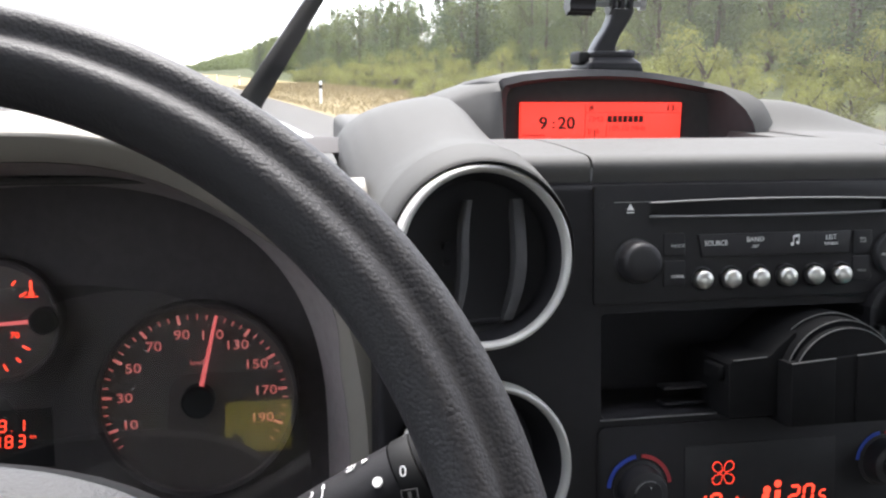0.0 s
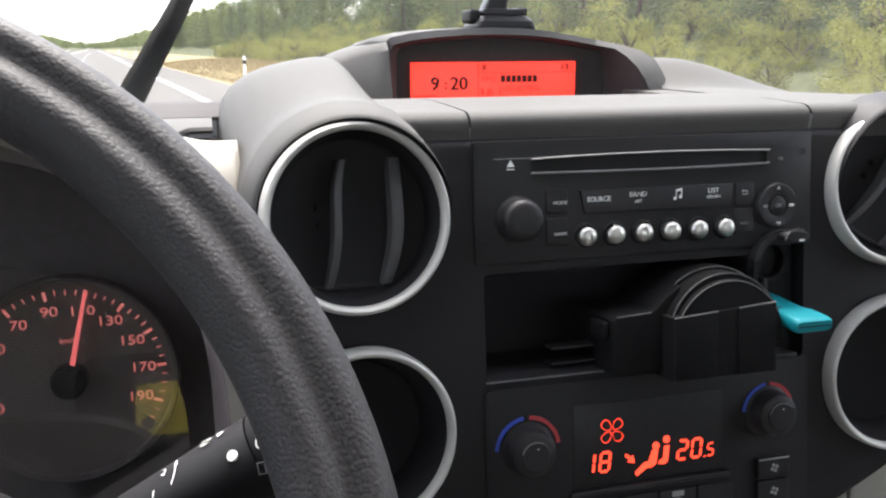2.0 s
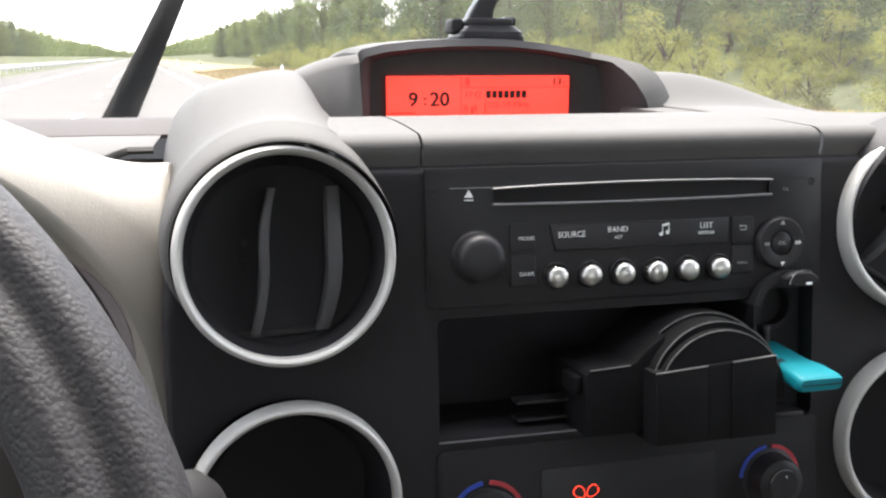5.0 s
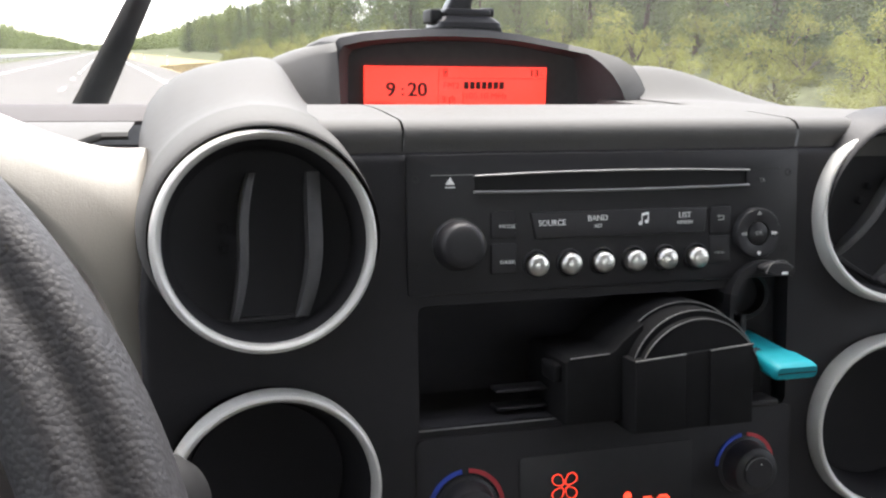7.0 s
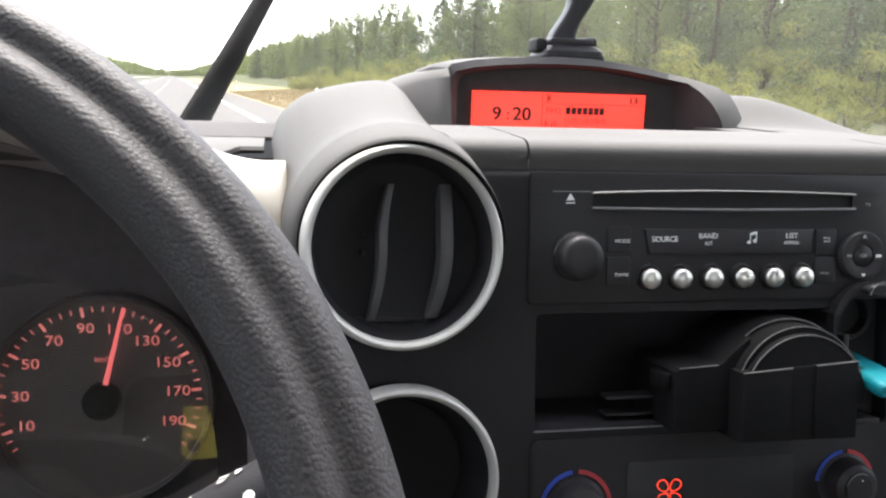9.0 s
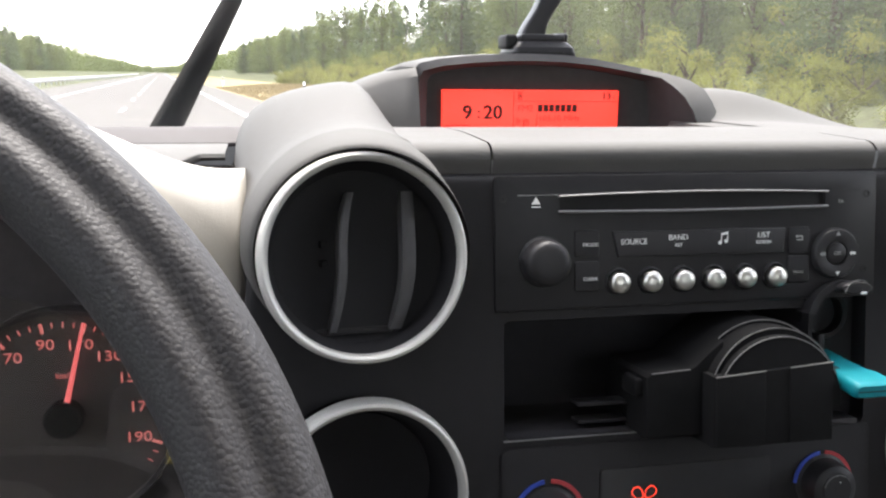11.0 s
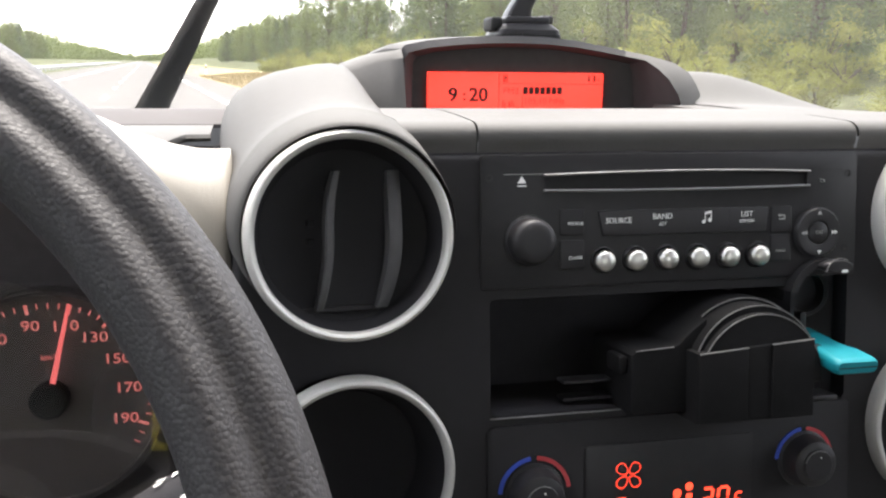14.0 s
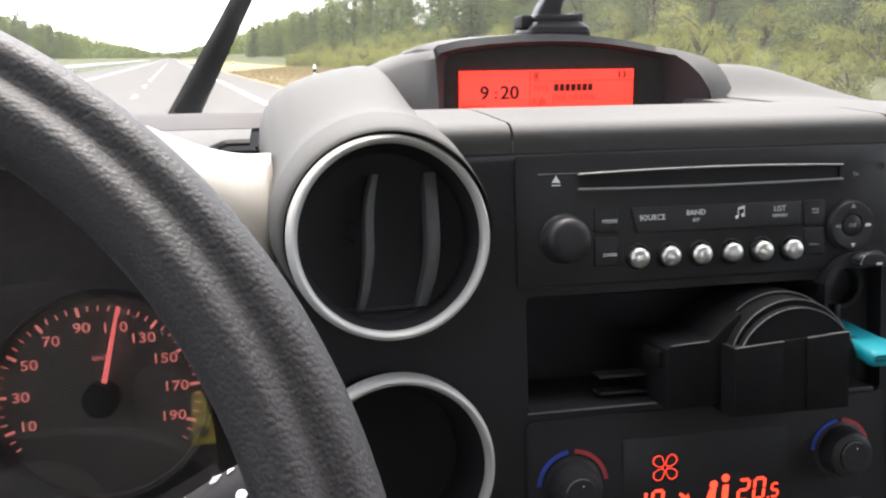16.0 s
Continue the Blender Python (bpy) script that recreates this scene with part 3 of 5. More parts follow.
bar = part("source_bar", slab([(0.1872, -0.0125), (0.2718, -0.0125), (0.2706, -0.0240), (0.1896, -0.0240)], 0.0008, 0.0026, 0.0006, 3), KEY, radio, "long black source key bar")
for x in (0.2085, 0.2295, 0.2515):
    part("key_gap", box(x, x + 0.0003, -0.0238, -0.0127, 0.0024, 0.00265), DEEP, bar)
lettering("SOURCE", 0.0026, 0.1970, -0.0172, 0.0027, WHITEINK, bar, width=0.92)
lettering("BAND", 0.0025, 0.2182, -0.0158, 0.0027, WHITEINK, bar)
lettering("AST", 0.0016, 0.2184, -0.0192, 0.0027, WHITEINK, bar)
lettering("LIST", 0.0025, 0.2604, -0.0158, 0.0027, WHITEINK, bar)
lettering("REFRESH", 0.0015, 0.2604, -0.0190, 0.0027, WHITEINK, bar, width=0.95)
note = bmesh.new()
slab(ring_pts(0.2386, -0.0187, 0.0009, 12), 0.0026, 0.00275, bm=note)
slab(ring_pts(0.2416, -0.0180, 0.0009, 12), 0.0026, 0.00275, bm=note)
slab([(0.2391, -0.0187), (0.2395, -0.0187), (0.2395, -0.0145), (0.2391, -0.0145)], 0.0026, 0.00275, bm=note)
slab([(0.2421, -0.0180), (0.2425, -0.0180), (0.2425, -0.0138), (0.2421, -0.0138)], 0.0026, 0.00275, bm=note)
slab([(0.2391, -0.0155), (0.2425, -0.0148), (0.2425, -0.0137), (0.2391, -0.0144)], 0.0026, 0.00280, bm=note)
part("note_mark", note, WHITEINK, bar, "white music note", smooth=False)
# preset buttons: chrome domes in black cups
cup = lathe([(0.0062, 0.0010), (0.0061, 0.0022), (0.0056, 0.0026), (0.0052, 0.0020)], 40)
cup_ob = part("button_cup", cup, BLACK, radio, "", Matrix.Translation((0.1900, -0.0347, 0)))
dome_ob = part("preset_button", lathe([(0.0048, 0.0008), (0.0048, 0.0042), (0.0046, 0.0050), (0.0040, 0.0058), (0.0030, 0.0064), (0.0016, 0.0068), (0.0, 0.0069)], 40), CHROME, radio, "domed chrome preset button", Matrix.Translation((0.1900, -0.0350, 0)))
for k in range(1, 6):
    x = 0.1900 + 0.01535 * k
    link_mesh("button_cup", cup_ob.data, radio, "", Matrix.Translation((x, -0.0347, 0)))
    link_mesh("preset_button", dome_ob.data, radio, "domed chrome preset button", Matrix.Translation((x, -0.0350, 0)))
# menu column and direction pad
for y0, y1, word, ty in ((-0.0250, -0.0125, "<", -0.0180), (-0.0385, -0.0258, "MENU", -0.0335)):
    k = key("menu_button", 0.2735, 0.2845, y0, y1)
    if word == "<":
        shape("back_mark", [(x - 0.0026, y) for x, y in ((0.2800, -0.0188), (0.2832, -0.0188), (0.2832, -0.0165), (0.2806, -0.0165), (0.2806, -0.0159), (0.2795, -0.0168), (0.2806, -0.0177), (0.2806, -0.0171), (0.2826, -0.0171), (0.2826, -0.0182), (0.2800, -0.0182))], 0.0022, 0.0023, DIMINK, k)
    else:
        lettering(word, 0.0012, 0.2785, ty, 0.0023, DIMINK, k, width=1.1)
pad = part("direction_pad", lathe([(0.0138, 0.0008), (0.0136, 0.0030), (0.0126, 0.0042), (0.0105, 0.0044), (0.0066, 0.0036), (0.0062, 0.0026), (0.0, 0.0026)], 64), KEY, radio, "round black direction pad", Matrix.Translation((0.2975, -0.0253, 0)) @ Matrix.Diagonal((0.87, 0.87, 1, 1)))
okk = part("ok_button", lathe([(0.0060, 0.0020), (0.0059, 0.0034), (0.0050, 0.0040), (0, 0.0041)], 40), BLACK, pad, "round OK button")
lettering("OK", 0.0022, 0, 0, 0.0042, DIMINK, okk)
for a, m_ in ((90, DIMINK), (270, WHITEINK)):
    shape("arrow_mark", [(math.cos(radians(a + d)) * r, math.sin(radians(a + d)) * r) for r, d in ((0.0118, 0), (0.0098, 8), (0.0098, -8))], 0.0043, 0.0046, m_, pad)
for sx in (-1, 1):
    for dx in (0, 0.0017):
        shape("skip_mark", [(sx * (0.0110 - dx), 0), (sx * (0.0092 - dx), 0.0011), (sx * (0.0092 - dx), -0.0011)], 0.0043, 0.0046, WHITEINK if sx > 0 else DIMINK, pad)

# ---------------------------------------------------------------- climate control
clim = thing("climate_control", FACE, "black climate control panel with two dials and glowing red display", "climate control")
part("panel", slab(rrect(0.1355, 0.3195, -0.2050, -0.1075, 0.004), -0.01, 0.0010, 0.0005), FASCIA, clim, "black plastic panel")
part("display_window", slab(rrect(0.1815, 0.2665, -0.1640, -0.1200, 0.002), 0.0005, 0.0014, 0.0003), BLACK, clim, "dark display window")
part("window_sill", box(0.1790, 0.2700, -0.1672, -0.1642, 0.0008, 0.0040, 0.0008), KEY, clim)


def dial(x, y, r):
    k = part("dial", lathe([(0.0140, 0.0008), (0.0138, 0.0018), (0.0124, 0.0026), (0.0117, 0.0085), (0.0108, 0.0108), (0.0090, 0.0118), (0.0076, 0.0120), (0.0074, 0.0128), (0.0070, 0.0131), (0, 0.0131)], 56), KEY, clim, "round black temperature dial", Matrix.Translation((x, y, 0)))
    part("cold_mark", arc_band(r - 0.0019, r, 97, 176, 0.0008, 0.0016), BLUEINK, k, "blue arc")
    part("warm_mark", arc_band(r - 0.0019, r, 6, 86, 0.0008, 0.0016), REDINK, k, "red arc")
    # painted crescent of highlight on the dial's cap
    part("dial_glint", arc_band(0.0070, 0.0074, 60, 165, 0.0128, 0.0133), EDGE, k, "pale strip painted as an edge highlight")
    part("pointer", lathe([(0.0004, 0.0132), (0, 0.0133)], 10), WHITEINK, k, "", Matrix.Translation((0.001, 0.004, 0)))


dial(0.1575, -0.1394, 0.0172)
dial(0.2943, -0.1352, 0.0156)
# red glowing marks: fan, airflow and temperatures
for a in (45, 135, 225, 315):
    c, s = math.cos(radians(a)), math.sin(radians(a))
    pts = []
    for k in range(14):
        t = 2 * math.pi * k / 14
        px, py = 0.0042 + 0.0033 * math.cos(t), 0.0025 * math.sin(t) * (1 + 0.3 * math.cos(t))
        pts.append((0.2029 + px * c - py * s, -0.1352 + px * s + py * c))
    inner = [(0.2029 + 0.0042 * c + (x - 0.2029 - 0.0042 * c) * 0.89, -0.1352 + 0.0042 * s + (y + 0.1352 - 0.0042 * s) * 0.88) for x, y in pts]
    b = bmesh.new()
    va, vb = [b.verts.new((*p, 0.0016)) for p in pts], [b.verts.new((*p, 0.0016)) for p in inner]
    for k in range(14):
        b.faces.new((va[k], va[(k + 1) % 14], vb[(k + 1) % 14], vb[k]))
    part("fan_mark", solidify(b, 0.0001), GLOWRED, clim, "glowing red fan blade", smooth=False)

SEG = {"0": "abcdef", "1": "bc", "2": "abged", "3": "abgcd", "5": "afgcd", "8": "abcdefg", "9": "abcdfg"}


def segment_digit(ch, x, y, h, z, material, parent, slant=0.12):
    """A seven-segment digit, one mesh for each lit segment."""
    w, t = h * 0.52, h * 0.15
    spots = {"a": (0, h / 2, 1), "g": (0, 0, 1), "d": (0, -h / 2, 1), "f": (-w / 2, h / 4, 0), "b": (w / 2, h / 4, 0), "e": (-w / 2, -h / 4, 0), "c": (w / 2, -h / 4, 0)}
    for sname in SEG[ch]:
        cx, cy, flat = spots[sname]
        lx, ly = (w * 0.40, t / 2) if flat else (t / 2, h * 0.21)
        pts = [(-lx, -ly * (0.4 if flat else 1)), (-lx + (t * 0.4 if flat else 0), -ly), (lx, -ly), (lx, ly), (-lx, ly)]
        shape("digit_segment", [(x + cx + px + slant * (cy + py), y + cy + py) for px, py in pts], z, z + 0.0001, material, parent)


for ch, x, y, h in (("1", 0.1902, -0.1511, 0.0098), ("8", 0.1988, -0.1511, 0.0098), ("2", 0.2430, -0.1503, 0.0098), ("0", 0.2512, -0.1503, 0.0098), ("5", 0.2594, -0.1520, 0.0064)):
    segment_digit(ch, x, y, h, 0.0015, GLOWRED, clim)
shape("decimal_point", rrect(0.2553, 0.2564, -0.1560, -0.1549, 0.0003), 0.0015, 0.0016, GLOWRED, clim)


def moved(pts, dx=0.0007, dy=0.0018):
    return [(x + dx, y + dy) for x, y in pts]


shape("airflow_arrow", moved([(0.2098, -0.1500), (0.2128, -0.1522), (0.2138, -0.1510), (0.2148, -0.1556), (0.2104, -0.1546), (0.2117, -0.1535), (0.2090, -0.1512)]), 0.0015, 0.0016, GLOWRED, clim, "glowing red arrow")
shape("airflow_mark", moved([(0.2146, -0.1608), (0.2200, -0.1560), (0.2226, -0.1556), (0.2246, -0.1500), (0.2282, -0.1500), (0.2270, -0.1574), (0.2245, -0.1592), (0.2215, -0.1592), (0.2160, -0.1628)]), 0.0015, 0.0016, GLOWRED, clim, "glowing red airflow bar")
shape("airflow_mark", moved([(0.2290, -0.1556), (0.2308, -0.1552), (0.2316, -0.1486), (0.2347, -0.1486), (0.2338, -0.1568), (0.2318, -0.1584), (0.2282, -0.1578)]), 0.0015, 0.0016, GLOWRED, clim, "glowing red airflow bar")
shape("airflow_dot", ring_pts(0.2276, -0.1462, 0.0021, 16), 0.0015, 0.0016, GLOWRED, clim)
shape("airflow_dot", ring_pts(0.2337, -0.1434, 0.0020, 16), 0.0015, 0.0016, GLOWRED, clim)
for y0, y1 in ((-0.1720, -0.1605), (-0.1850, -0.1732)):
    k = key("fan_button", 0.2868, 0.3062, y0, y1, 0.001, 0.0040, None, clim)
    # no lamp: a pale strip paints the highlight on the upper button's edge
    part("edge_glint", box(0.2872, 0.3058, y1 - 0.0010, y1 - 0.0002, 0.0036, 0.0041), DIMINK, k) if y1 > -0.17 else None
    b = bmesh.new()
    for a in range(0, 360, 90):
        slab(ring_pts(0.2968 + 0.0016 * math.cos(radians(a + 20)), (y0 + y1) / 2 + 0.0016 * math.sin(radians(a + 20)), 0.0010, 10), 0.0039, 0.0041, bm=b)
    part("fan_mark", b, DIMINK, k, "", smooth=False)
for x0, x1 in ((0.1850, 0.2060), (0.2070, 0.2280), (0.2290, 0.2500), (0.2510, 0.2720)):
    k = key("lower_button", x0, x1, -0.1850, -0.1705, 0.0012, 0.0030, None, clim)
    if 0.22 < x0 < 0.24:
        part("screen_mark", arc_band(0.0030, 0.0034, 40, 140, 0.0029, 0.0031, 10, (x0 + x1) / 2, -0.1785), DIMINK, k)
        shape("screen_mark", rrect(x0 + 0.007, x1 - 0.007, -0.1745, -0.1715, 0.0005), 0.0029, 0.00305, DIMINK, k)

# ---------------------------------------------------------------- pocket: phone holder, socket and stick
hold = thing("phone_holder", FACE @ Matrix.Translation((0.2540, -0.0790, 0)), "black plastic phone holder with a round pivot in the dash pocket", "phone holder")
# stepped discs come forward towards the clamp, whose upper edge leans
DISCS = ((0.0018, -0.0080, 0.0338, -0.030, 0.0090, "pivot_housing"), (0.0015, -0.0075, 0.0314, 0.004, 0.0205, "pivot_ring"), (0.0020, -0.0100, 0.0306, 0.015, 0.0240, "pivot_cap"))
for cx, cy, r, z0, z1, nm in DISCS:
    part(nm, slab(ring_pts(cx, cy, r, 48, -4, 184), z0, z1, 0.0007, 3), HOLDER, hold, "half-round black disc")
    # pale arc paints the highlight along the disc's rim
    part("arc_edge", arc_band(r - 0.0008, r - 0.0003, 24, 160, z1 - 0.0004, z1 + 0.0003, 36, cx, cy), EDGE, hold, "pale strip painted as an edge highlight")
TILT = 0.068


def lean(x):
    return 0.0064 + TILT * x


part("clamp_body", slab([(-0.0300, -0.0270), (0.0268, -0.0270), (0.0268, lean(0.0268)), (-0.0300, lean(-0.0300))], -0.010, 0.0258, 0.0008, 3), HOLDER, hold, "flat black clamp block")
for x0, x1 in ((-0.0296, -0.0062), (0.0056, 0.0264)):
    part("clamp_jaw", slab([(x0, -0.0266), (x1, -0.0266), (x1, lean(x1)), (x0, lean(x0))], 0.0255, 0.0268, 0.0004, 2), HOLDER, hold, "raised black jaw")
    # pale strip paints the highlight on the jaw's upper edge
    part("clamp_top_edge", slab([(x0, lean(x0) - 0.0003), (x1, lean(x1) - 0.0003), (x1, lean(x1) + 0.0002), (x0, lean(x0) + 0.0002)], 0.0262, 0.0270), EDGE, hold, "pale strip painted as an edge highlight", smooth=False)
part("side_arm", slab([(-0.0560, -0.0240), (-0.0200, -0.0240), (-0.0200, 0.0180), (-0.0272, 0.0128), (-0.0304, 0.0100), (-0.0330, 0.0072), (-0.0358, 0.0060), (-0.0540, 0.0050), (-0.0560, 0.0030)], -0.030, 0.0150, 0.0007, 3), HOLDER, hold, "black side arm")
# the arm's upper highlight, painted as a pale strip
part("arm_edge", slab([(-0.0540, 0.0046), (-0.0358, 0.0056), (-0.0358, 0.0060), (-0.0540, 0.0050)], 0.0146, 0.0153), EDGE, hold, "pale strip painted as an edge highlight", smooth=False)
part("side_catch", box(-0.0600, -0.0560, -0.0060, 0.0020, -0.004, 0.0110, 0.0012, 3), HOLDER, hold, "small black catch")
for y in (-0.012, -0.020):
    part("spring_clip", box(-0.0800, -0.0560, y - 0.0015, y, -0.016, -0.006, 0.0006), KEY, hold, "thin black clip")

sock = thing("power_socket", FACE @ Matrix.Translation((0.2975, -0.0550, 0)), "black power socket with a curved lid and small pull tab", "power socket")
part("barrel", lathe([(0.0125, -0.034), (0.0125, -0.006), (0.0110, -0.003), (0.0095, -0.004), (0.0090, -0.020), (0, -0.020)], 40), MATT, sock, "dark socket barrel")
lid = part("lid", arc_band(0.0150, 0.0186, 62, 168, -0.004, 0.0060, 24, 0.0030, -0.0015), KEY, sock, "curved glossy black lid")
rows = []
for z, k in ((0.002, 0.9), (0.0095, 1.0), (0.0110, 0.94), (0.0116, 0.8)):
    rows.append([(0.0058 + 0.0082 * k * math.cos(2 * math.pi * q / 28), 0.0140 + 0.0030 * k * math.sin(2 * math.pi * q / 28), z) for q in range(28)])
part("pull_tab", loft(rows, closed=True, caps=True), KEY, lid, "raised pull tab")
# highlight on the pull tab, painted as a pale arc
part("tab_edge", arc_band(0.0072, 0.0076, 60, 170, 0.0114, 0.0120, 16, 0.0062, 0.0105), EDGE, lid)
part("tab_mark", box(0.0072, 0.0102, 0.0112, 0.0124, 0.0110, 0.0119, 0.0002), WHITEINK, lid, "small white mark")
part("port", box(-0.0060, -0.0028, -0.0175, -0.0085, -0.020, 0.0005, 0.0012, 3), KEY, sock, "narrow dark port")
part("socket_sill", box(-0.0125, 0.0135, -0.0520, -0.0495, -0.03, 0.0030, 0.0006), KEY, sock)

stick = thing("usb_stick", FACE @ Matrix.Translation((0.2970, -0.0778, 0.0)) @ Matrix.Rotation(radians(9), 4, "X"), "bright teal plastic usb stick plugged into the dash", "usb stick")
rows = []
for z, hw, hh in ((-0.014, 0.0080, 0.0028), (0.014, 0.0088, 0.0030), (0.018, 0.0098, 0.0032), (0.021, 0.0106, 0.0036), (0.031, 0.0109, 0.0037), (0.0335, 0.0106, 0.0033), (0.0346, 0.0098, 0.0025)):
    rows.append([(x, y, z) for x, y in rrect(-hw, hw, -hh, hh, hh * 0.8)])
part("shell", loft(rows, closed=True, caps=True), TEAL, stick, "teal plastic shell", sharp=40)
part("lanyard_hole", slab(rrect(-0.0085, -0.0040, 0.009, 0.013, 0.0015), 0.0, 0.00012), KEY, stick, "dark slot in the shell", Matrix.Translation((0, 0.0029, 0.024)) @ Matrix.Rotation(radians(-90), 4, "X"), smooth=False)
part("cap_seam", slab(rrect(-0.0094, 0.0094, -0.0003, 0.0002, 0.0002), 0.0340, 0.03475), FASCIA, stick)

# ---------------------------------------------------------------- information display and its hood
disp = thing("information_display", Matrix.Identity(4), "hooded dash display glowing red with a clock and radio station", "display")
OUT = [(0.1290, 1.300), (0.1295, 1.330), (0.1300, 1.3415), (0.1325, 1.3440), (0.146, 1.3470), (0.165, 1.3490), (0.185, 1.3502), (0.205, 1.3507), (0.225, 1.3502), (0.245, 1.3482), (0.262, 1.3455), (0.279, 1.3426), (0.2955, 1.3394), (0.3115, 1.3352), (0.3225, 1.3292), (0.3282, 1.3220), (0.3325, 1.3140), (0.3370, 1.300)]
INN = [(0.1312, 1.300), (0.1314, 1.322), (0.1318, 1.3355), (0.1345, 1.3395), (0.147, 1.3425), (0.165, 1.3445), (0.185, 1.3458), (0.205, 1.3462), (0.225, 1.3457), (0.245, 1.3440), (0.262, 1.3415), (0.277, 1.3390), (0.2895, 1.3366), (0.2945, 1.3316), (0.2995, 1.3245), (0.3042, 1.3162), (0.3080, 1.3085), (0.3110, 1.300)]


def edge_y(x, amount):
    """The hood's front edge: its flare comes forward on the passenger side."""
    return 0.615 - amount * smooth01(0.284, 0.304, x)


rows = []
for y, k in ((0.642, 1.0), (0.634, 0.85), (0.622, 0.52)):
    rows.append([(x + (min(x * 0.92 + 0.021, 0.2890) - x) * k, y, z - 0.003 * k) for x, z in INN])
rows.append([(x, edge_y(x, 0.022) + 0.001, z) for x, z in INN])
part("hood_lining", loft(rows), LINING, disp, "dark lining of the display hood")
rows = []
for k in (0.0, 0.08, 0.3, 0.55, 0.8, 1.0):
    rows.append([(x + (X - x) * k, edge_y(x, 0.022) * (1 - k) + (edge_y(X, 0.004) + 0.003) * k - 0.0022 * math.sin(math.pi * k) * smooth01(0.284, 0.300, x) - 0.0005, z + (Z - z) * k) for (x, z), (X, Z) in zip(INN, OUT)])
part("hood_rim", loft([r[:12] for r in rows]), LINING, disp, "dark front edge of the hood", sharp=40)
part("hood_flare", loft([r[11:] for r in rows]), PAD, disp, "grey flared end of the hood", sharp=60)
rows = [rows[-1]]
for dy, dx, dz in ((0.03, 0.006, 0.0006), (0.08, 0.010, -0.003), (0.15, 0.012, -0.012), (0.25, 0.014, -0.035), (0.34, 0.014, -0.060)):
    rows.append([(x + dx * (1 if x > 0.22 else -1) * smooth01(0.0, 0.09, abs(x - 0.22)), edge_y(x, 0.004) + dy, max(1.24, z + dz)) for x, z in OUT])
part("hood", loft(rows), PAD, disp, "grey arched hood", sharp=40)
# the left shoulder of the hood, set a little back
rows = []
for y, k in ((0.602, 0.0), (0.608, 0.32), (0.619, 0.90), (0.626, 1.0), (0.70, 1), (0.80, 0.8)):
    rows.append([(x, y - 0.0095 * smooth01(0.095, 0.1285, x) * smooth01(0.66, 0.62, y), 1.29 + (z - 1.29) * k) for x, z in ((0.060, 1.305), (0.080, 1.3178), (0.097, 1.3305), (0.106, 1.3344), (0.114, 1.3372), (0.122, 1.3394), (0.1300, 1.3414))])
part("hood_shoulder", loft(rows), PAD, disp, "grey shoulder of the hood")
plate = [(x + (min(x * 0.92 + 0.021, 0.2890) - x) * 0.85 + math.copysign(0.0014, x - 0.21), z - 0.0008) for x, z in INN]
part("bezel", slab([(plate[0][0], 1.285)] + plate + [(plate[-1][0], 1.285)], -0.008, 0.0), LINING, disp, "dark grey display bezel", Matrix(((1, 0, 0, 0), (0, 0, -1, 0.632), (0, 1, 0, 0), (0, 0, 0, 1))), smooth=False)
screen = part("screen", box(0.1493, 0.2690, 0.6290, 0.6325, 1.2890, 1.3280, 0.0005), LCDRED, disp, "glowing red screen")
SCR = Matrix(((1, 0, 0, 0), (0, 0, -1, 0.6288), (0, 1, 0, 0), (0, 0, 0, 1)))


def on_screen(ob):
    ob.matrix_basis = SCR @ ob.matrix_basis
    return ob


for s, h, x, z, m_, w in (("9", 0.0088, 0.1656, 1.3132, LCDINK, 1.05), (":", 0.0070, 0.1732, 1.3130, LCDINK, 1.0), ("20", 0.0088, 0.1826, 1.3132, LCDINK, 1.05), ("FM2", 0.0042, 0.2047, 1.3160, LCDFAINT, 1.1), ("105.10 MHz", 0.0042, 0.2279, 1.3096, LCDFAINT, 1.0), ("13", 0.0044, 0.2600, 1.3241, LCDINK, 1.1), ("c", 0.0030, 0.2654, 1.3241, LCDFAINT, 1.0)):
    on_screen(lettering(s, h, x, z, 0, m_, screen, width=w, bold=0.015 if h > 0.0060 else 0.0))
    if m_ is LCDINK:
        on_screen(lettering(s, h, x + 0.0004, z, 0.0001, m_, screen, width=w, bold=0.015 if h > 0.0060 else 0.0))
for x0, x1, z0, z1, m_ in ((0.1975, 0.1978, 1.290, 1.3265, LCDFAINT), (0.1975, 0.2690, 1.3188, 1.3192, LCDFAINT), (0.2004, 0.2032, 1.3200, 1.3204, LCDINK), (0.2004, 0.2008, 1.3204, 1.3246, LCDINK), (0.2028, 0.2032, 1.3204, 1.3246, LCDINK), (0.2004, 0.2032, 1.3242, 1.3246, LCDINK), (0.2014, 0.2022, 1.3212, 1.3236, LCDINK),
                         (0.2000, 0.2005, 1.3040, 1.3085, LCDFAINT), (0.2014, 0.2019, 1.3040, 1.3075, LCDFAINT), (0.2045, 0.2051, 1.2990, 1.3070, LCDINK), (0.2062, 0.2067, 1.3040, 1.3085, LCDFAINT), (0.2076, 0.2081, 1.3040, 1.3070, LCDFAINT), (0.2135, 0.2138, 1.3020, 1.3105, LCDFAINT), (0.152, 0.168, 1.3030, 1.3038, LCDFAINT)):
    part("screen_line", box(x0 - 0.001, x1 - 0.001, 0.6284, 0.6291, z0 + 0.0018, min(1.3275, z1 + 0.0018)), m_, screen, "", smooth=False)

# the station's name, as seven plain bars
for k in range(7):
    x0 = 0.2131 + 0.00394 * k
    part("name_bar", box(x0, x0 + 0.0030, 0.6284, 0.6291, 1.3141, 1.3187), LCDINK, screen, "", smooth=False)

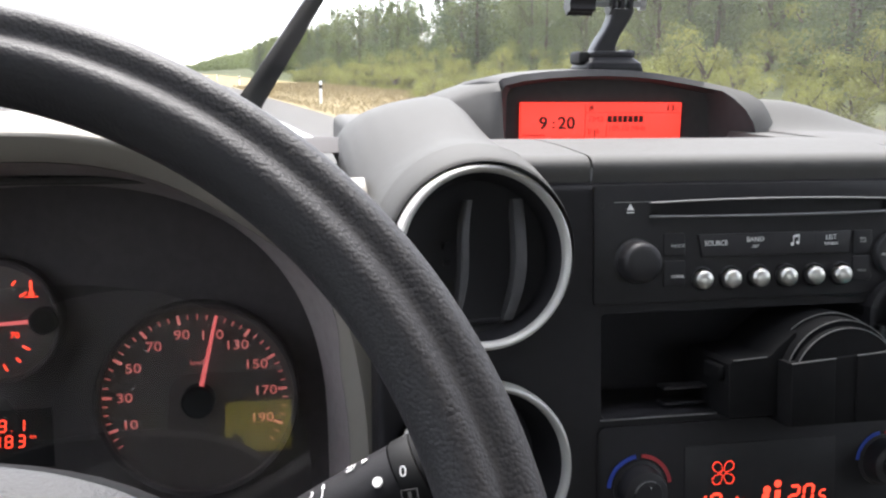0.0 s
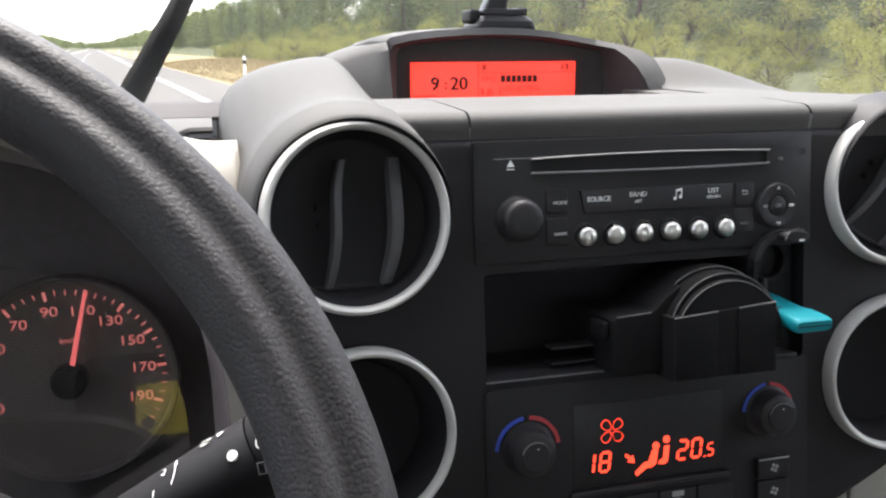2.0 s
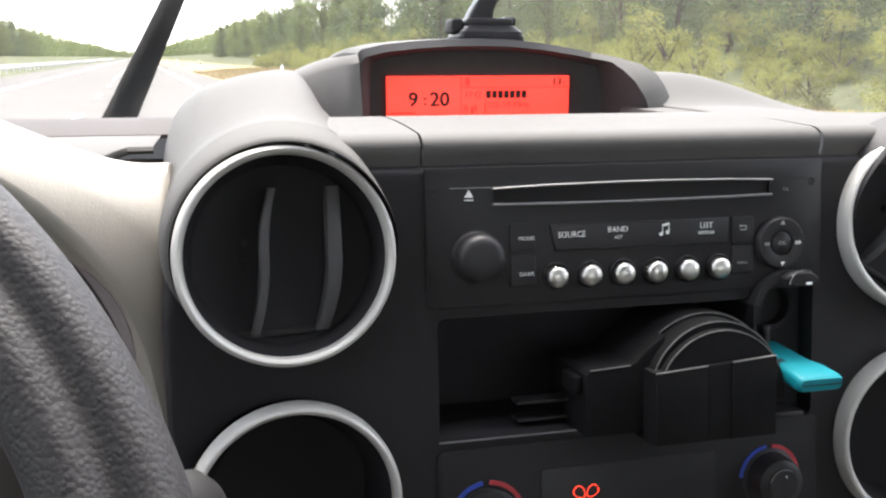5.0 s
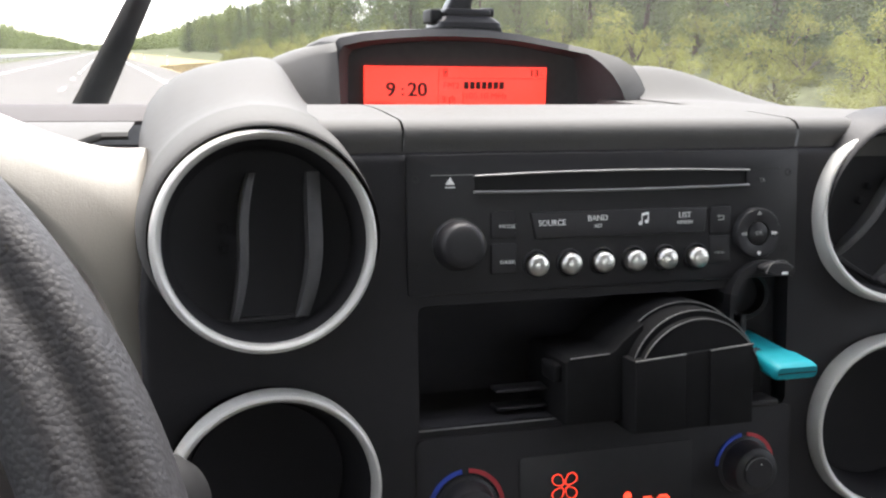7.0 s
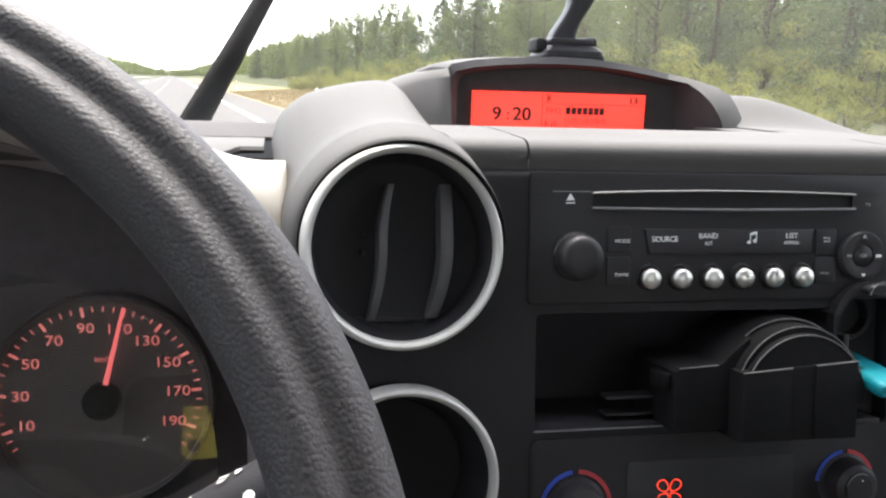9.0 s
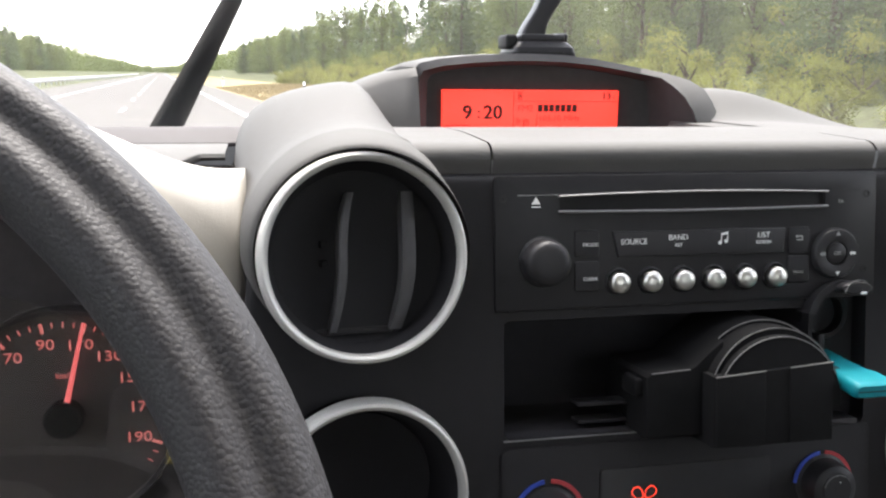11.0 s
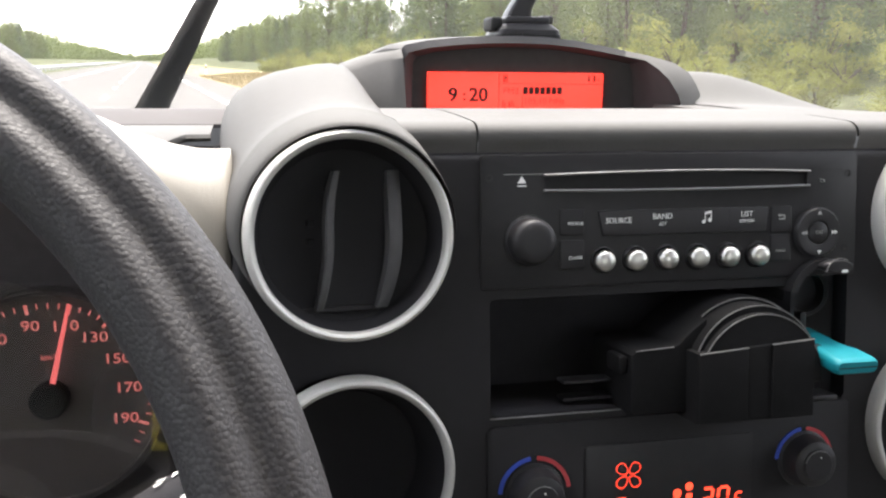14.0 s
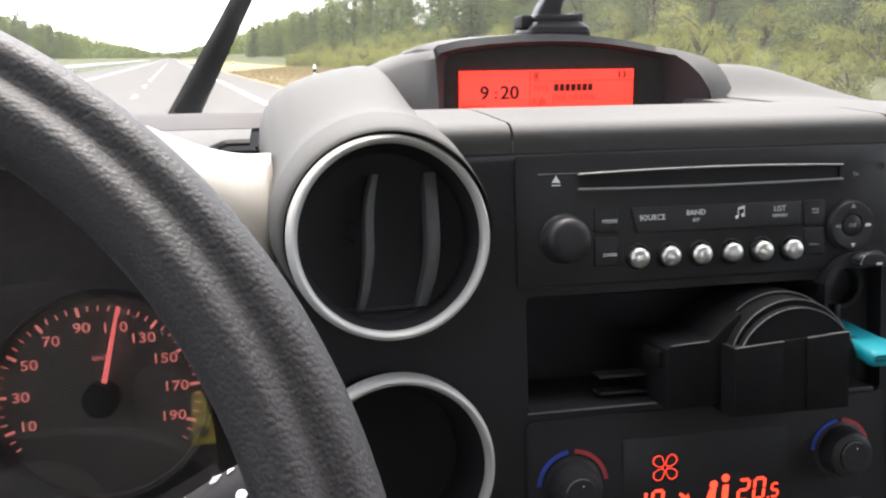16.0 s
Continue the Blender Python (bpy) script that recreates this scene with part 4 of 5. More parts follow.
# ---------------------------------------------------------------- camera mount on the hood
mount = thing("camera_mount", Matrix.Translation((0.2150, 0.640, 1.3500)), "black plastic action camera mount stuck on the display hood", "camera mount")
part("sticky_pad", slab(rrect(-0.0215, 0.0215, -0.018, 0.022, 0.005), -0.003, 0.0022, 0.0008), MATT, mount, "grey adhesive pad")
rows = []
for z, k, dy in ((0.002, 1.0, 0), (0.005, 0.97, 0), (0.008, 0.80, 0), (0.0095, 0.62, 0)):
    rows.append([(x * k, y * k + dy, z) for x, y in rrect(-0.0205, 0.0205, -0.018, 0.020, 0.004)])
part("base", loft(rows, closed=True, caps=True), BLACK, mount, "flat black base")
part("buckle", box(-0.0150, 0.0150, -0.012, 0.016, 0.0080, 0.0135, 0.0018, 3), BLACK, mount, "black quick-release buckle")
part("buckle_tab", box(-0.0240, -0.0165, -0.010, 0.012, 0.004, 0.0130, 0.002, 3), MATT, mount, "dark grey buckle tab")
part("latch", box(0.0110, 0.0190, -0.006, 0.008, 0.0090, 0.0145, 0.0015, 3), BLACK, mount)
rows = []
for k in range(15):
    s = k / 14
    cx, z, hw = -0.0045 + 0.0125 * smooth01(0.0, 1.0, s), 0.012 + 0.030 * s, 0.0085 - 0.0018 * math.sin(math.pi * s)
    rows.append([(cx + x, y, z) for x, y in rrect(-hw, hw, -0.008, 0.008, 0.003)])
part("arm", loft(rows, closed=True, caps=True), BLACK, mount, "curved black arm")
for x in (0.0005, 0.0070, 0.0135):
    part("prong", slab(ring_pts(0, 0, 0.0078, 24), -0.0014, 0.0014, 0.0003), BLACK, mount, "", Matrix.Translation((x, 0, 0.046)) @ Matrix.Rotation(radians(90), 4, "Y"))
part("bolt", lathe([(0.0022, -0.026), (0.0022, 0.022), (0.004, 0.022), (0.004, 0.026), (0, 0.026)], 16), STEEL, mount, "", Matrix.Translation((0, 0, 0.046)) @ Matrix.Rotation(radians(90), 4, "Y"))
part("thumb_screw", slab([(r * math.cos(2 * math.pi * k / 24), r * math.sin(2 * math.pi * k / 24)) for k in range(24) for r in ((0.0085 if k % 4 < 2 else 0.0066),)], -0.031, -0.012, 0.0012), BLACK, mount, "ribbed black thumb screw", Matrix.Translation((0, 0, 0.046)) @ Matrix.Rotation(radians(90), 4, "Y"))
part("housing_foot", box(-0.022, 0.038, -0.012, 0.016, 0.0535, 0.0580, 0.0012, 3), CLEAR, mount, "clear acrylic camera housing")
part("housing", box(-0.020, 0.036, -0.010, 0.030, 0.0582, 0.1000, 0.003, 3), CLEAR, mount, "clear acrylic camera housing")

# ---------------------------------------------------------------- instruments
GA = Matrix.Translation((0, 0.5175, 0)) @ Matrix(((1, 0, 0, 0), (0, 0.105, -0.9945, 0), (0, 0.9945, 0.105, 1.166), (0, 0, 0, 1)))
clus = thing("instrument_cluster", GA, "black instrument cluster with red-lit speedometer and temperature gauge", "instrument cluster")
part("back_plate", slab([(x, z - 1.166) for x, y, z in arch(0.150, 0.158, 0)], -0.016, -0.0105), PLATE, clus, "dark brown-grey plastic back plate")


def gauge(x, y, r, name, label):
    g = part(name, lathe([(r + 0.0022, -0.0105), (r + 0.0022, -0.001), (r + 0.001, 0.0006), (r, -0.001), (r - 0.0005, -0.004), (0, -0.004)], 72), DIALFACE, clus, label, Matrix.Translation((x, y, 0)))
    part("bezel", lathe([(r + 0.0030, -0.0105), (r + 0.0028, 0.0005), (r + 0.0018, 0.0016), (r - 0.0002, 0.0002)], 72), PLATE, g, "dark rim")
    return g


speedo = gauge(-0.0644, 0.0005, 0.0530, "speedometer", "dark speedometer dial lit with red figures")
temp = gauge(-0.1680, 0.0490, 0.0315, "temperature_gauge", "small dark temperature dial with red needle")


def angle(v):
    """The dial's uneven scale: degrees at 10, 30, ... 190."""
    k = (v - 10) / 20
    n = min(8, max(0, int(math.floor(k))))
    marks = (200, 176, 149.2, 124.2, 99.5, 75.3, 52.8, 29.1, 4.3, -20.6)
    return radians(marks[n] + (marks[n + 1] - marks[n]) * (k - n))


for v in range(0, 201, 5):
    a = angle(v)
    major = v % 20 == 10
    r1, r0, hw = 0.0506, 0.0506 - (0.0052 if major else 0.0030), 0.0008 if major else 0.00035
    c, s = math.cos(a), math.sin(a)
    shape("tick", [(x - 0.0015, 0.955 * y) for x, y in ((r0 * c - hw * s, r0 * s + hw * c), (r1 * c - hw * s, r1 * s + hw * c), (r1 * c + hw * s, r1 * s - hw * c), (r0 * c + hw * s, r0 * s - hw * c))], -0.0039, -0.0036, GLOWPINK, speedo)
for v in range(10, 200, 20):
    a = angle(v)
    rr = 0.0385
    lettering(str(v), 0.0054, -0.0016 + rr * math.cos(a), 0.97 * rr * math.sin(a), -0.0036, GLOWPINK, speedo, width=1.2, bold=0.006)
lettering("km/h", 0.0030, 0.0002, 0.0208, -0.0037, GLOWPINK, speedo)
a = radians(76.5)
c, s = math.cos(a), math.sin(a)
part("needle", slab([(0.006 * c - 0.0014 * s, 0.006 * s + 0.0014 * c), (0.0495 * c - 0.0008 * s, 0.0495 * s + 0.0008 * c), (0.0495 * c + 0.0008 * s, 0.0495 * s - 0.0008 * c), (0.006 * c + 0.0014 * s, 0.006 * s - 0.0014 * c)], 0.0015, 0.0024, 0.0004), NEEDLE, speedo, "lit pink needle")
part("needle_hub", lathe([(0.0092, -0.004), (0.0090, 0.0045), (0.0078, 0.0058), (0, 0.0060)], 40), MATT, speedo, "black needle hub")
for k in range(9):
    a = radians(62 - 15.5 * k)
    r1, r0, hw = 0.0305, 0.0275 if k % 2 else 0.0262, 0.0005
    c, s = math.cos(a), math.sin(a)
    shape("tick", [(-0.010 + r0 * c - hw * s, r0 * s + hw * c), (-0.010 + r1 * c - hw * s, r1 * s + hw * c), (-0.010 + r1 * c + hw * s, r1 * s - hw * c), (-0.010 + r0 * c + hw * s, r0 * s - hw * c)], -0.0039, -0.0036, GLOWRED, temp) if k in (1, 2, 6, 7, 8) else None
part("needle", slab([(-0.020, -0.0006), (0.0205, 0.0016), (0.0207, -0.0006), (-0.020, -0.0020)], 0.001, 0.002, 0.0003), NEEDLE, temp, "lit red needle")
part("needle_hub", lathe([(0.0075, -0.004), (0.0072, 0.0040), (0.0060, 0.0050), (0, 0.0052)], 32), MATT, temp, "black needle hub", Matrix.Translation((0.0255, 0.0005, 0)))
lettering("70", 0.0036, 0.009, -0.0075, -0.0036, GLOWRED, temp)
b = bmesh.new()
slab(rrect(-0.0007, 0.0007, -0.001, 0.0055, 0.0005), 0, 0.0003, bm=b)
slab(ring_pts(0, -0.0018, 0.0016, 12), 0, 0.0003, bm=b)
slab([(-0.0035, -0.0036), (0.0035, -0.0036), (0.0035, -0.0030), (-0.0035, -0.0030)], 0, 0.0003, bm=b)
part("temperature_mark", b, GLOWRED, temp, "red thermometer mark", Matrix.Translation((0.0185, 0.0165, -0.0039)), smooth=False)
odo = part("odometer", box(-0.215, -0.1440, -0.0345, -0.0010, -0.0106, -0.0098, 0.0002), BLACK, clus, "dark odometer window")
for ch, x, y in (("0", -0.1760, -0.0100), ("9", -0.1700, -0.0100), ("1", -0.1605, -0.0100), ("8", -0.1735, -0.0190), ("8", -0.1672, -0.0190), ("3", -0.1608, -0.0190)):
    segment_digit(ch, x, y, 0.0064, -0.0097, GLOWRED, odo, 0.08)
shape("decimal_point", rrect(-0.1658, -0.1651, -0.0134, -0.0127, 0.0002), -0.0097, -0.0096, GLOWRED, odo)
lettering("km", 0.0020, -0.1545, -0.0168, -0.0096, GLOWRED, odo)
LEAN = radians(22)
lens_frame = GA.inverted() @ Matrix.Translation((0, 0.478, 1.166)) @ Matrix.Rotation(radians(90) - LEAN, 4, "X")
cover = part("cover_glass", slab([(x, (z - 1.166) / math.cos(LEAN)) for x, y, z in arch(0.1330, 0.0980, 0, bottom=1.10)], -0.0005, 0.0005), COVER, clus, "clear sloping cover glass with faint reflections", lens_frame, smooth=False)
cover.visible_shadow = False

# ---------------------------------------------------------------- steering wheel
WT = radians(31.2)
WHEEL = Matrix.Translation((-0.1355, 0.2353, 1.203)) @ Matrix.Rotation(radians(90) - WT, 4, "X")
wheel = thing("steering_wheel", WHEEL, "black grained leather steering wheel with a grey hub pad", "steering wheel")
RW, TW = 0.1780, 0.0147
rows = []
for i in range(160):
    a = 2 * math.pi * i / 160
    row = []
    for j in range(36):
        p = 2 * math.pi * j / 36
        r = TW * (1.0 - 0.33 * math.exp(-((p - radians(80)) / 0.34) ** 2))
        row.append(((RW + r * math.cos(p)) * math.cos(a), (RW + r * math.cos(p)) * math.sin(a), r * math.sin(p) * 1.02))
    rows.append(row)
rows.append(rows[0])
rim = loft(rows, closed=True)
bmesh.ops.remove_doubles(rim, verts=rim.verts, dist=1e-6)
part("rim", rim, LEATHER, wheel, "grained black leather rim", sharp=80)
rows = []
for k, z in ((1.0, -0.045), (1.0, -0.020), (0.97, -0.008), (0.88, 0.000), (0.70, 0.005), (0.35, 0.008), (0.05, 0.009)):
    row = []
    for i in range(64):
        a = 2 * math.pi * i / 64
        c, s = math.cos(a), math.sin(a)
        row.append((0.112 * k * math.copysign(abs(c) ** 0.8, c), (0.060 if s > 0 else 0.075) * k * math.copysign(abs(s) ** 0.8, s), z))
    rows.append(row)
part("hub_shell", loft(rows[:3], closed=True, caps=True), MATT, wheel, "black shell behind the hub pad")
part("hub_pad", loft(rows[2:], closed=True, caps=True), HUBGREY, wheel, "grey grained hub pad")
for a in (-8, 188, 250, 290):
    part("spoke", box(0.085, 0.172, -0.016, 0.016, -0.020, -0.006, 0.005, 3), HUBGREY, wheel, "", Matrix.Rotation(radians(a), 4, "Z"))
part("column", lathe([(0.045, -0.04), (0.042, -0.10), (0.05, -0.22), (0, -0.22)], 32), MATT, wheel, "steering column shroud")

# ---------------------------------------------------------------- wiper stalk
tip = Vector((0.0490, 0.332, 1.2130))
root = Vector((-0.045, 0.345, 1.1600))
ax = (tip - root).normalized()
ez = ax
ex = Vector((0, -0.62, 0.78))
ex = (ex - ex.dot(ez) * ez).normalized()
ey = ez.cross(ex)
stalk = thing("wiper_stalk", Matrix(((ex.x, ey.x, ez.x, root.x), (ex.y, ey.y, ez.y, root.y), (ex.z, ey.z, ez.z, root.z), (0, 0, 0, 1))), "black plastic wiper stalk with white wiper symbols", "wiper stalk")
L = (tip - root).length
part("lever", lathe([(0, -0.03), (0.0115, -0.03), (0.0128, L * 0.30), (0.0142, L * 0.62), (0.0146, L * 0.765)], 40), FASCIA, stalk, "black lever")
part("ring_switch", lathe([(0.0146, L * 0.770), (0.0150, L * 0.780), (0.0150, L * 0.835), (0.0146, L * 0.845), (0.0135, L * 0.847)], 40), MATT, stalk, "turning ring switch")
part("tip", lathe([(0.0143, L * 0.850), (0.0146, L * 0.885), (0.0138, L * 0.93), (0.0112, L * 0.98), (0.0065, L * 1.01), (0, L * 1.02)], 40), MATT, stalk, "rounded dark grey tip")
part("dot_mark", lathe([(0, 0.0), (0.0018, 0.0), (0.0020, -0.001)], 20), WHITEINK, stalk, "white dot", Matrix.Translation((0.0150 * math.cos(0.1), 0.0150 * math.sin(0.1), L * 0.708)) @ Matrix.Rotation(radians(90), 4, "Y"))


def on_stalk(ob, a, z, turn=-20, r=0.0152):
    ob.matrix_basis = Matrix.Rotation(a, 4, "Z") @ Matrix.Translation((r, 0, z)) @ Matrix(((0, 0, 1, 0), (0, -1, 0, 0), (1, 0, 0, 0), (0, 0, 0, 1))) @ Matrix.Rotation(radians(turn), 4, "Z")


D = L * 0.708
on_stalk(lettering("0", 0.0040, 0, 0, 0, WHITEINK, stalk, width=1.1), 0.18, D + 0.0100)
on_stalk(lettering("2", 0.0028, 0, 0, 0, WHITEINK, stalk), -0.50, D - 0.0250, -20, 0.0144)
on_stalk(lettering("1", 0.0028, 0, 0, 0, WHITEINK, stalk), -0.05, D - 0.0300, -20, 0.0144)
wash = bmesh.new()
for k in range(3):
    slab([(-0.0022 + 0.0014 * k, 0.0002 + 0.0002 * k), (-0.0018 + 0.0014 * k, 0.0), (-0.0012 + 0.0014 * k, 0.0014), (-0.0016 + 0.0014 * k, 0.0016)], 0, 0.0001, bm=wash)
slab([(-0.0020, -0.0014), (0.0018, -0.0010), (0.0017, -0.0007), (-0.0019, -0.0011)], 0, 0.0001, bm=wash)
slab([(-0.0014, -0.0022), (0.0012, -0.0018), (0.0011, -0.0015), (-0.0013, -0.0019)], 0, 0.0001, bm=wash)
on_stalk(part("washer_mark", wash, WHITEINK, stalk, "white washer mark", smooth=False), -0.70, D - 0.0082, -20, 0.0149)
on_stalk(shape("direction_mark", [(-0.0010, -0.0013), (0.0016, 0), (-0.0010, 0.0013)], 0, 0.0001, WHITEINK, stalk), -0.68, D - 0.0026, 0, 0.0150)
on_stalk(shape("sweep_mark", [(-0.00015, -0.0065), (0.00015, -0.0065), (0.0004, -0.002), (0.0003, 0.0014), (0.0009, 0.0012), (0.0002, 0.0034), (-0.0008, 0.0014), (-0.0001, 0.0014), (0.0001, -0.002)], 0, 0.0001, WHITEINK, stalk, "white sweep arrow"), -0.40, D - 0.0205, -15, 0.0147)
pane_mark = bmesh.new()
for x0, x1, y0, y1 in ((-0.0030, 0.0030, 0.0018, 0.0022), (-0.0030, 0.0030, -0.0022, -0.0018), (-0.0030, -0.0026, -0.0018, 0.0018), (0.0026, 0.0030, -0.0018, 0.0018), (-0.0006, 0.0006, -0.0018, 0.0012)):
    slab([(x0, y0), (x1, y0), (x1, y1), (x0, y1)], 0, 0.0001, bm=pane_mark)
on_stalk(part("rear_screen_mark", pane_mark, DIMINK, stalk, "grey rear screen mark", smooth=False), 0.72, D + 0.0085)
# switch shroud on the steering column
shroud = thing("column_shroud", Matrix.Identity(4), "black plastic shroud round the steering column", "column shroud")
part("shroud", box(-0.205, -0.004, 0.270, 0.333, 1.040, 1.166, 0.012, 3), MATT, shroud, "black plastic shroud")

# ---------------------------------------------------------------- cabin shell
def panel(name, pts, t, material, label=""):
    b = bmesh.new()
    b.faces.new([b.verts.new(p) for p in pts])
    ob = part(name, solidify(b, t), material, None, smooth=False)
    return tagged(ob, label or name.replace("_", " "), name.split("_")[0], kind="structure")


SCREEN = ((-0.72, 1.12, 1.270), (1.17, 1.12, 1.270), (1.05, 0.22, 1.80), (-0.60, 0.22, 1.80))
pane = panel("window_1", SCREEN, 0.004, GLASS, "clear windscreen glass")
pane.visible_shadow = False
panel("ceiling", ((-0.60, 0.22, 1.80), (1.05, 0.22, 1.80), (1.05, -2.2, 1.84), (-0.60, -2.2, 1.84)), 0.03, ROOFLINING, "grey fabric roof lining")
panel("floor", ((-0.66, 1.0, 0.42), (1.11, 1.0, 0.42), (1.11, -2.2, 0.42), (-0.66, -2.2, 0.42)), 0.03, CARPET, "dark carpeted cabin floor")
panel("wall_rear", ((-0.66, -2.2, 0.0), (1.11, -2.2, 0.0), (1.11, -2.2, 1.15), (-0.66, -2.2, 1.15)), 0.03, CARPET, "dark trimmed tailgate below the rear window")
panel("window_4", ((-0.64, -2.2, 1.15), (1.09, -2.2, 1.15), (1.05, -2.2, 1.84), (-0.60, -2.2, 1.84)), 0.004, SIDEGLASS, "tinted rear window glass")
for s, x in ((-1, -0.66), (1, 1.11)):
    nm = "left" if s < 0 else "right"
    panel("wall_" + nm, ((x, 1.12, 0.0), (x, -2.2, 0.0), (x, -2.2, 1.22), (x, 1.12, 1.24)), 0.05, CARPET, "dark trimmed cabin side below the windows")
    panel("window_" + ("2" if s < 0 else "3"), ((x, 0.93, 1.24), (x, -0.28, 1.22), (x - s * 0.05, -0.33, 1.80), (x - s * 0.05, 0.13, 1.80)), 0.004, SIDEGLASS, "tinted side window glass")
    panel("trim_" + nm, ((x + s * 0.03, 1.12, 1.24), (x, 0.93, 1.24), (x - s * 0.05, 0.13, 1.80), (x - s * 0.05, 0.22, 1.80)), 0.06, CARPET, "dark windscreen pillar trim")
    # unseen panel added over the rear side windows to block their light
    panel("wall_pillar_" + nm, ((x, -0.28, 1.22), (x, -2.2, 1.22), (x - s * 0.05, -2.2, 1.84), (x - s * 0.05, -0.33, 1.84)), 0.05, CARPET, "dark trimmed cabin pillar")
part_b = box(-0.72, 1.17, 1.09, 1.15, 0.0, 1.262)
tagged(part("wall_bulkhead", part_b, CARPET, None), "dark bulkhead below the windscreen", "bulkhead", kind="structure")

# unseen seat added behind the view; its yellow panel mirrors as the handheld phone
seat = thing("driver_seat", Matrix.Translation((-0.06, -0.30, 0.45)), "unseen dark grey seat added to carry a yellow phone stand-in", "seat")
part("cushion", box(-0.26, 0.26, -0.05, 0.42, 0.0, 0.38, 0.04, 4), SEATCLOTH, seat, "dark grey seat cushion")
part("backrest", box(-0.25, 0.25, -0.14, 0.0, 0.05, 0.90, 0.05, 4), SEATCLOTH, seat, "dark grey backrest")
head = part("headrest", box(-0.13, 0.13, -0.10, 0.015, 0.92, 1.11, 0.03, 4), SEATCLOTH, seat, "dark grey headrest")
part("headrest_post", box(-0.07, -0.06, -0.05, -0.04, 0.86, 0.95), STEEL, seat)
part("headrest_post", box(0.06, 0.07, -0.05, -0.04, 0.86, 0.95), STEEL, seat)
part("phone_panel", box(-0.046, 0.047, 0.0155, 0.0185, 0.974, 1.050, 0.001), YELLOW, head, "yellow panel standing in for a mirrored phone")
part("phone_lens_dot", lathe([(0.0, 0.0215), (0.008, 0.0215), (0.009, 0.018)], 20), DEEP, head, "dark dot standing in for a phone lens", Matrix.Translation((-0.030, 0, 0.992)) @ Matrix.Rotation(radians(-90), 4, "X"))

# ---------------------------------------------------------------- windscreen wiper
def on_glass(x, z, off=0.012):
    """A place just outside the windscreen at that height."""
    k = (z - 1.270) / 0.53
    return Vector((x, 1.12 - 0.90 * k + off * 0.5, z + off))


wiper = thing("windscreen_wiper", Matrix.Identity(4), "black windscreen wiper standing part way up the glass", "wiper")
p0, p1 = on_glass(-0.057, 1.289), on_glass(0.163, 1.612)


def rod(a, b, w0, w1, h, lift=0.0):
    d = (b - a).normalized()
    up = Vector((0, 0.53, 0.90)).normalized()
    side = d.cross(up).normalized()
    rws = []
    for k in range(9):
        s = k / 8
        c, w = a + (b - a) * s + up * lift * math.sin(math.pi * s), (w0 + (w1 - w0) * s) / 2
        rws.append([c - side * w, c - side * w * 0.6 + up * h, c + side * w * 0.6 + up * h, c + side * w])
    return loft(rws, closed=True, caps=True)


arm_end = p0 + (p1 - p0) * 0.55
part("arm", rod(p0 - (p1 - p0) * 0.16, arm_end, 0.040, 0.008, 0.010), RUBBER, wiper, "tapered black wiper arm")
part("blade", rod(p0 + (p1 - p0) * 0.10, p1, 0.009, 0.007, 0.012), RUBBER, wiper, "black rubber wiper blade")
part("joint", box(-0.010, 0.010, -0.010, 0.010, -0.006, 0.010, 0.004), RUBBER, wiper, "", Matrix.Translation(arm_end))

# ---------------------------------------------------------------- outside: ground, road, verge
YAW = radians(6.3)
ROAD = Matrix.Rotation(YAW, 4, "Z")


def land(x, y):
    """Height of the ground beside the road, in the road's frame."""
    h = -0.12
    h += 0.25 * smooth01(5.5, 9, x) + 2.2 * smooth01(12, 26, x) + 5.0 * smooth01(26, 60, x)
    h += 1.6 * smooth01(-14, -26, x)
    return h + 0.25 * (noise.noise(Vector((x * 0.08, y * 0.05, 3))) if abs(x - 1) > 6 else 0)


rows = []
xs = [-600, -300, -150, -90, -60, -40, -32, -26, -22, -18, -15, -13, -12, -8, -5, 0, 4.8, 5.2, 6, 7, 8, 9, 10.5, 12, 14, 17, 20, 24, 28, 34, 42, 60, 90, 150, 300, 600]
ys = [-60, -30, -10] + [4 * k for k in range(0, 30)] + [120 + 20 * k for k in range(0, 15)] + [480, 700, 1200, 2500]
for y in ys:
    rows.append([(x, y, land(x, y)) for x in xs])
ground = part("ground", loft(rows), SOIL, None, "", ROAD)
tagged(ground, "green and yellow roadside ground rising to wooded slopes", "ground", kind="structure")
road = part("road", box(-8.9, 4.6, -60, 1600, -0.3, 0.0), ASPHALT, None, "", ROAD, smooth=False)
tagged(road, "grey worn asphalt motorway carriageway", "road", kind="structure")
part("edge_line", box(2.48, 2.68, -40, 1500, 0.0, 0.006), PAINT, road, "solid white edge line", smooth=False)
part("edge_line", box(-5.4, -5.2, -40, 1500, 0.0, 0.006), PAINT, road, "solid white edge line", smooth=False)
dash_line = part("lane_line", box(-1.42, -1.27, 0, 3.0, 0.0, 0.006), PAINT, road, "broken white lane line", smooth=False)
dash_line.matrix_basis = Matrix.Translation((0, 8, 0))
for k in range(1, 28):
    link_mesh("lane_line", dash_line.data, road, "broken white lane line", Matrix.Translation((0, 8 + 12 * k, 0)))
rows = []
for k in range(160):
    y = -20 + 3.5 * k
    rows.append([(4.55, y, -0.05), (4.8, y, 0.02 + 0.03 * noise.noise(Vector((y * 0.3, 1, 0)))), (6.0, y, 0.10 + 0.06 * noise.noise(Vector((y * 0.3, 2, 0)))), (7.5, y, 0.16 + 0.1 * noise.noise(Vector((y * 0.2, 3, 0)))), (9.6, y, 0.34 + 0.1 * noise.noise(Vector((y * 0.2, 4, 0)))), (12.5, y, 0.30)])
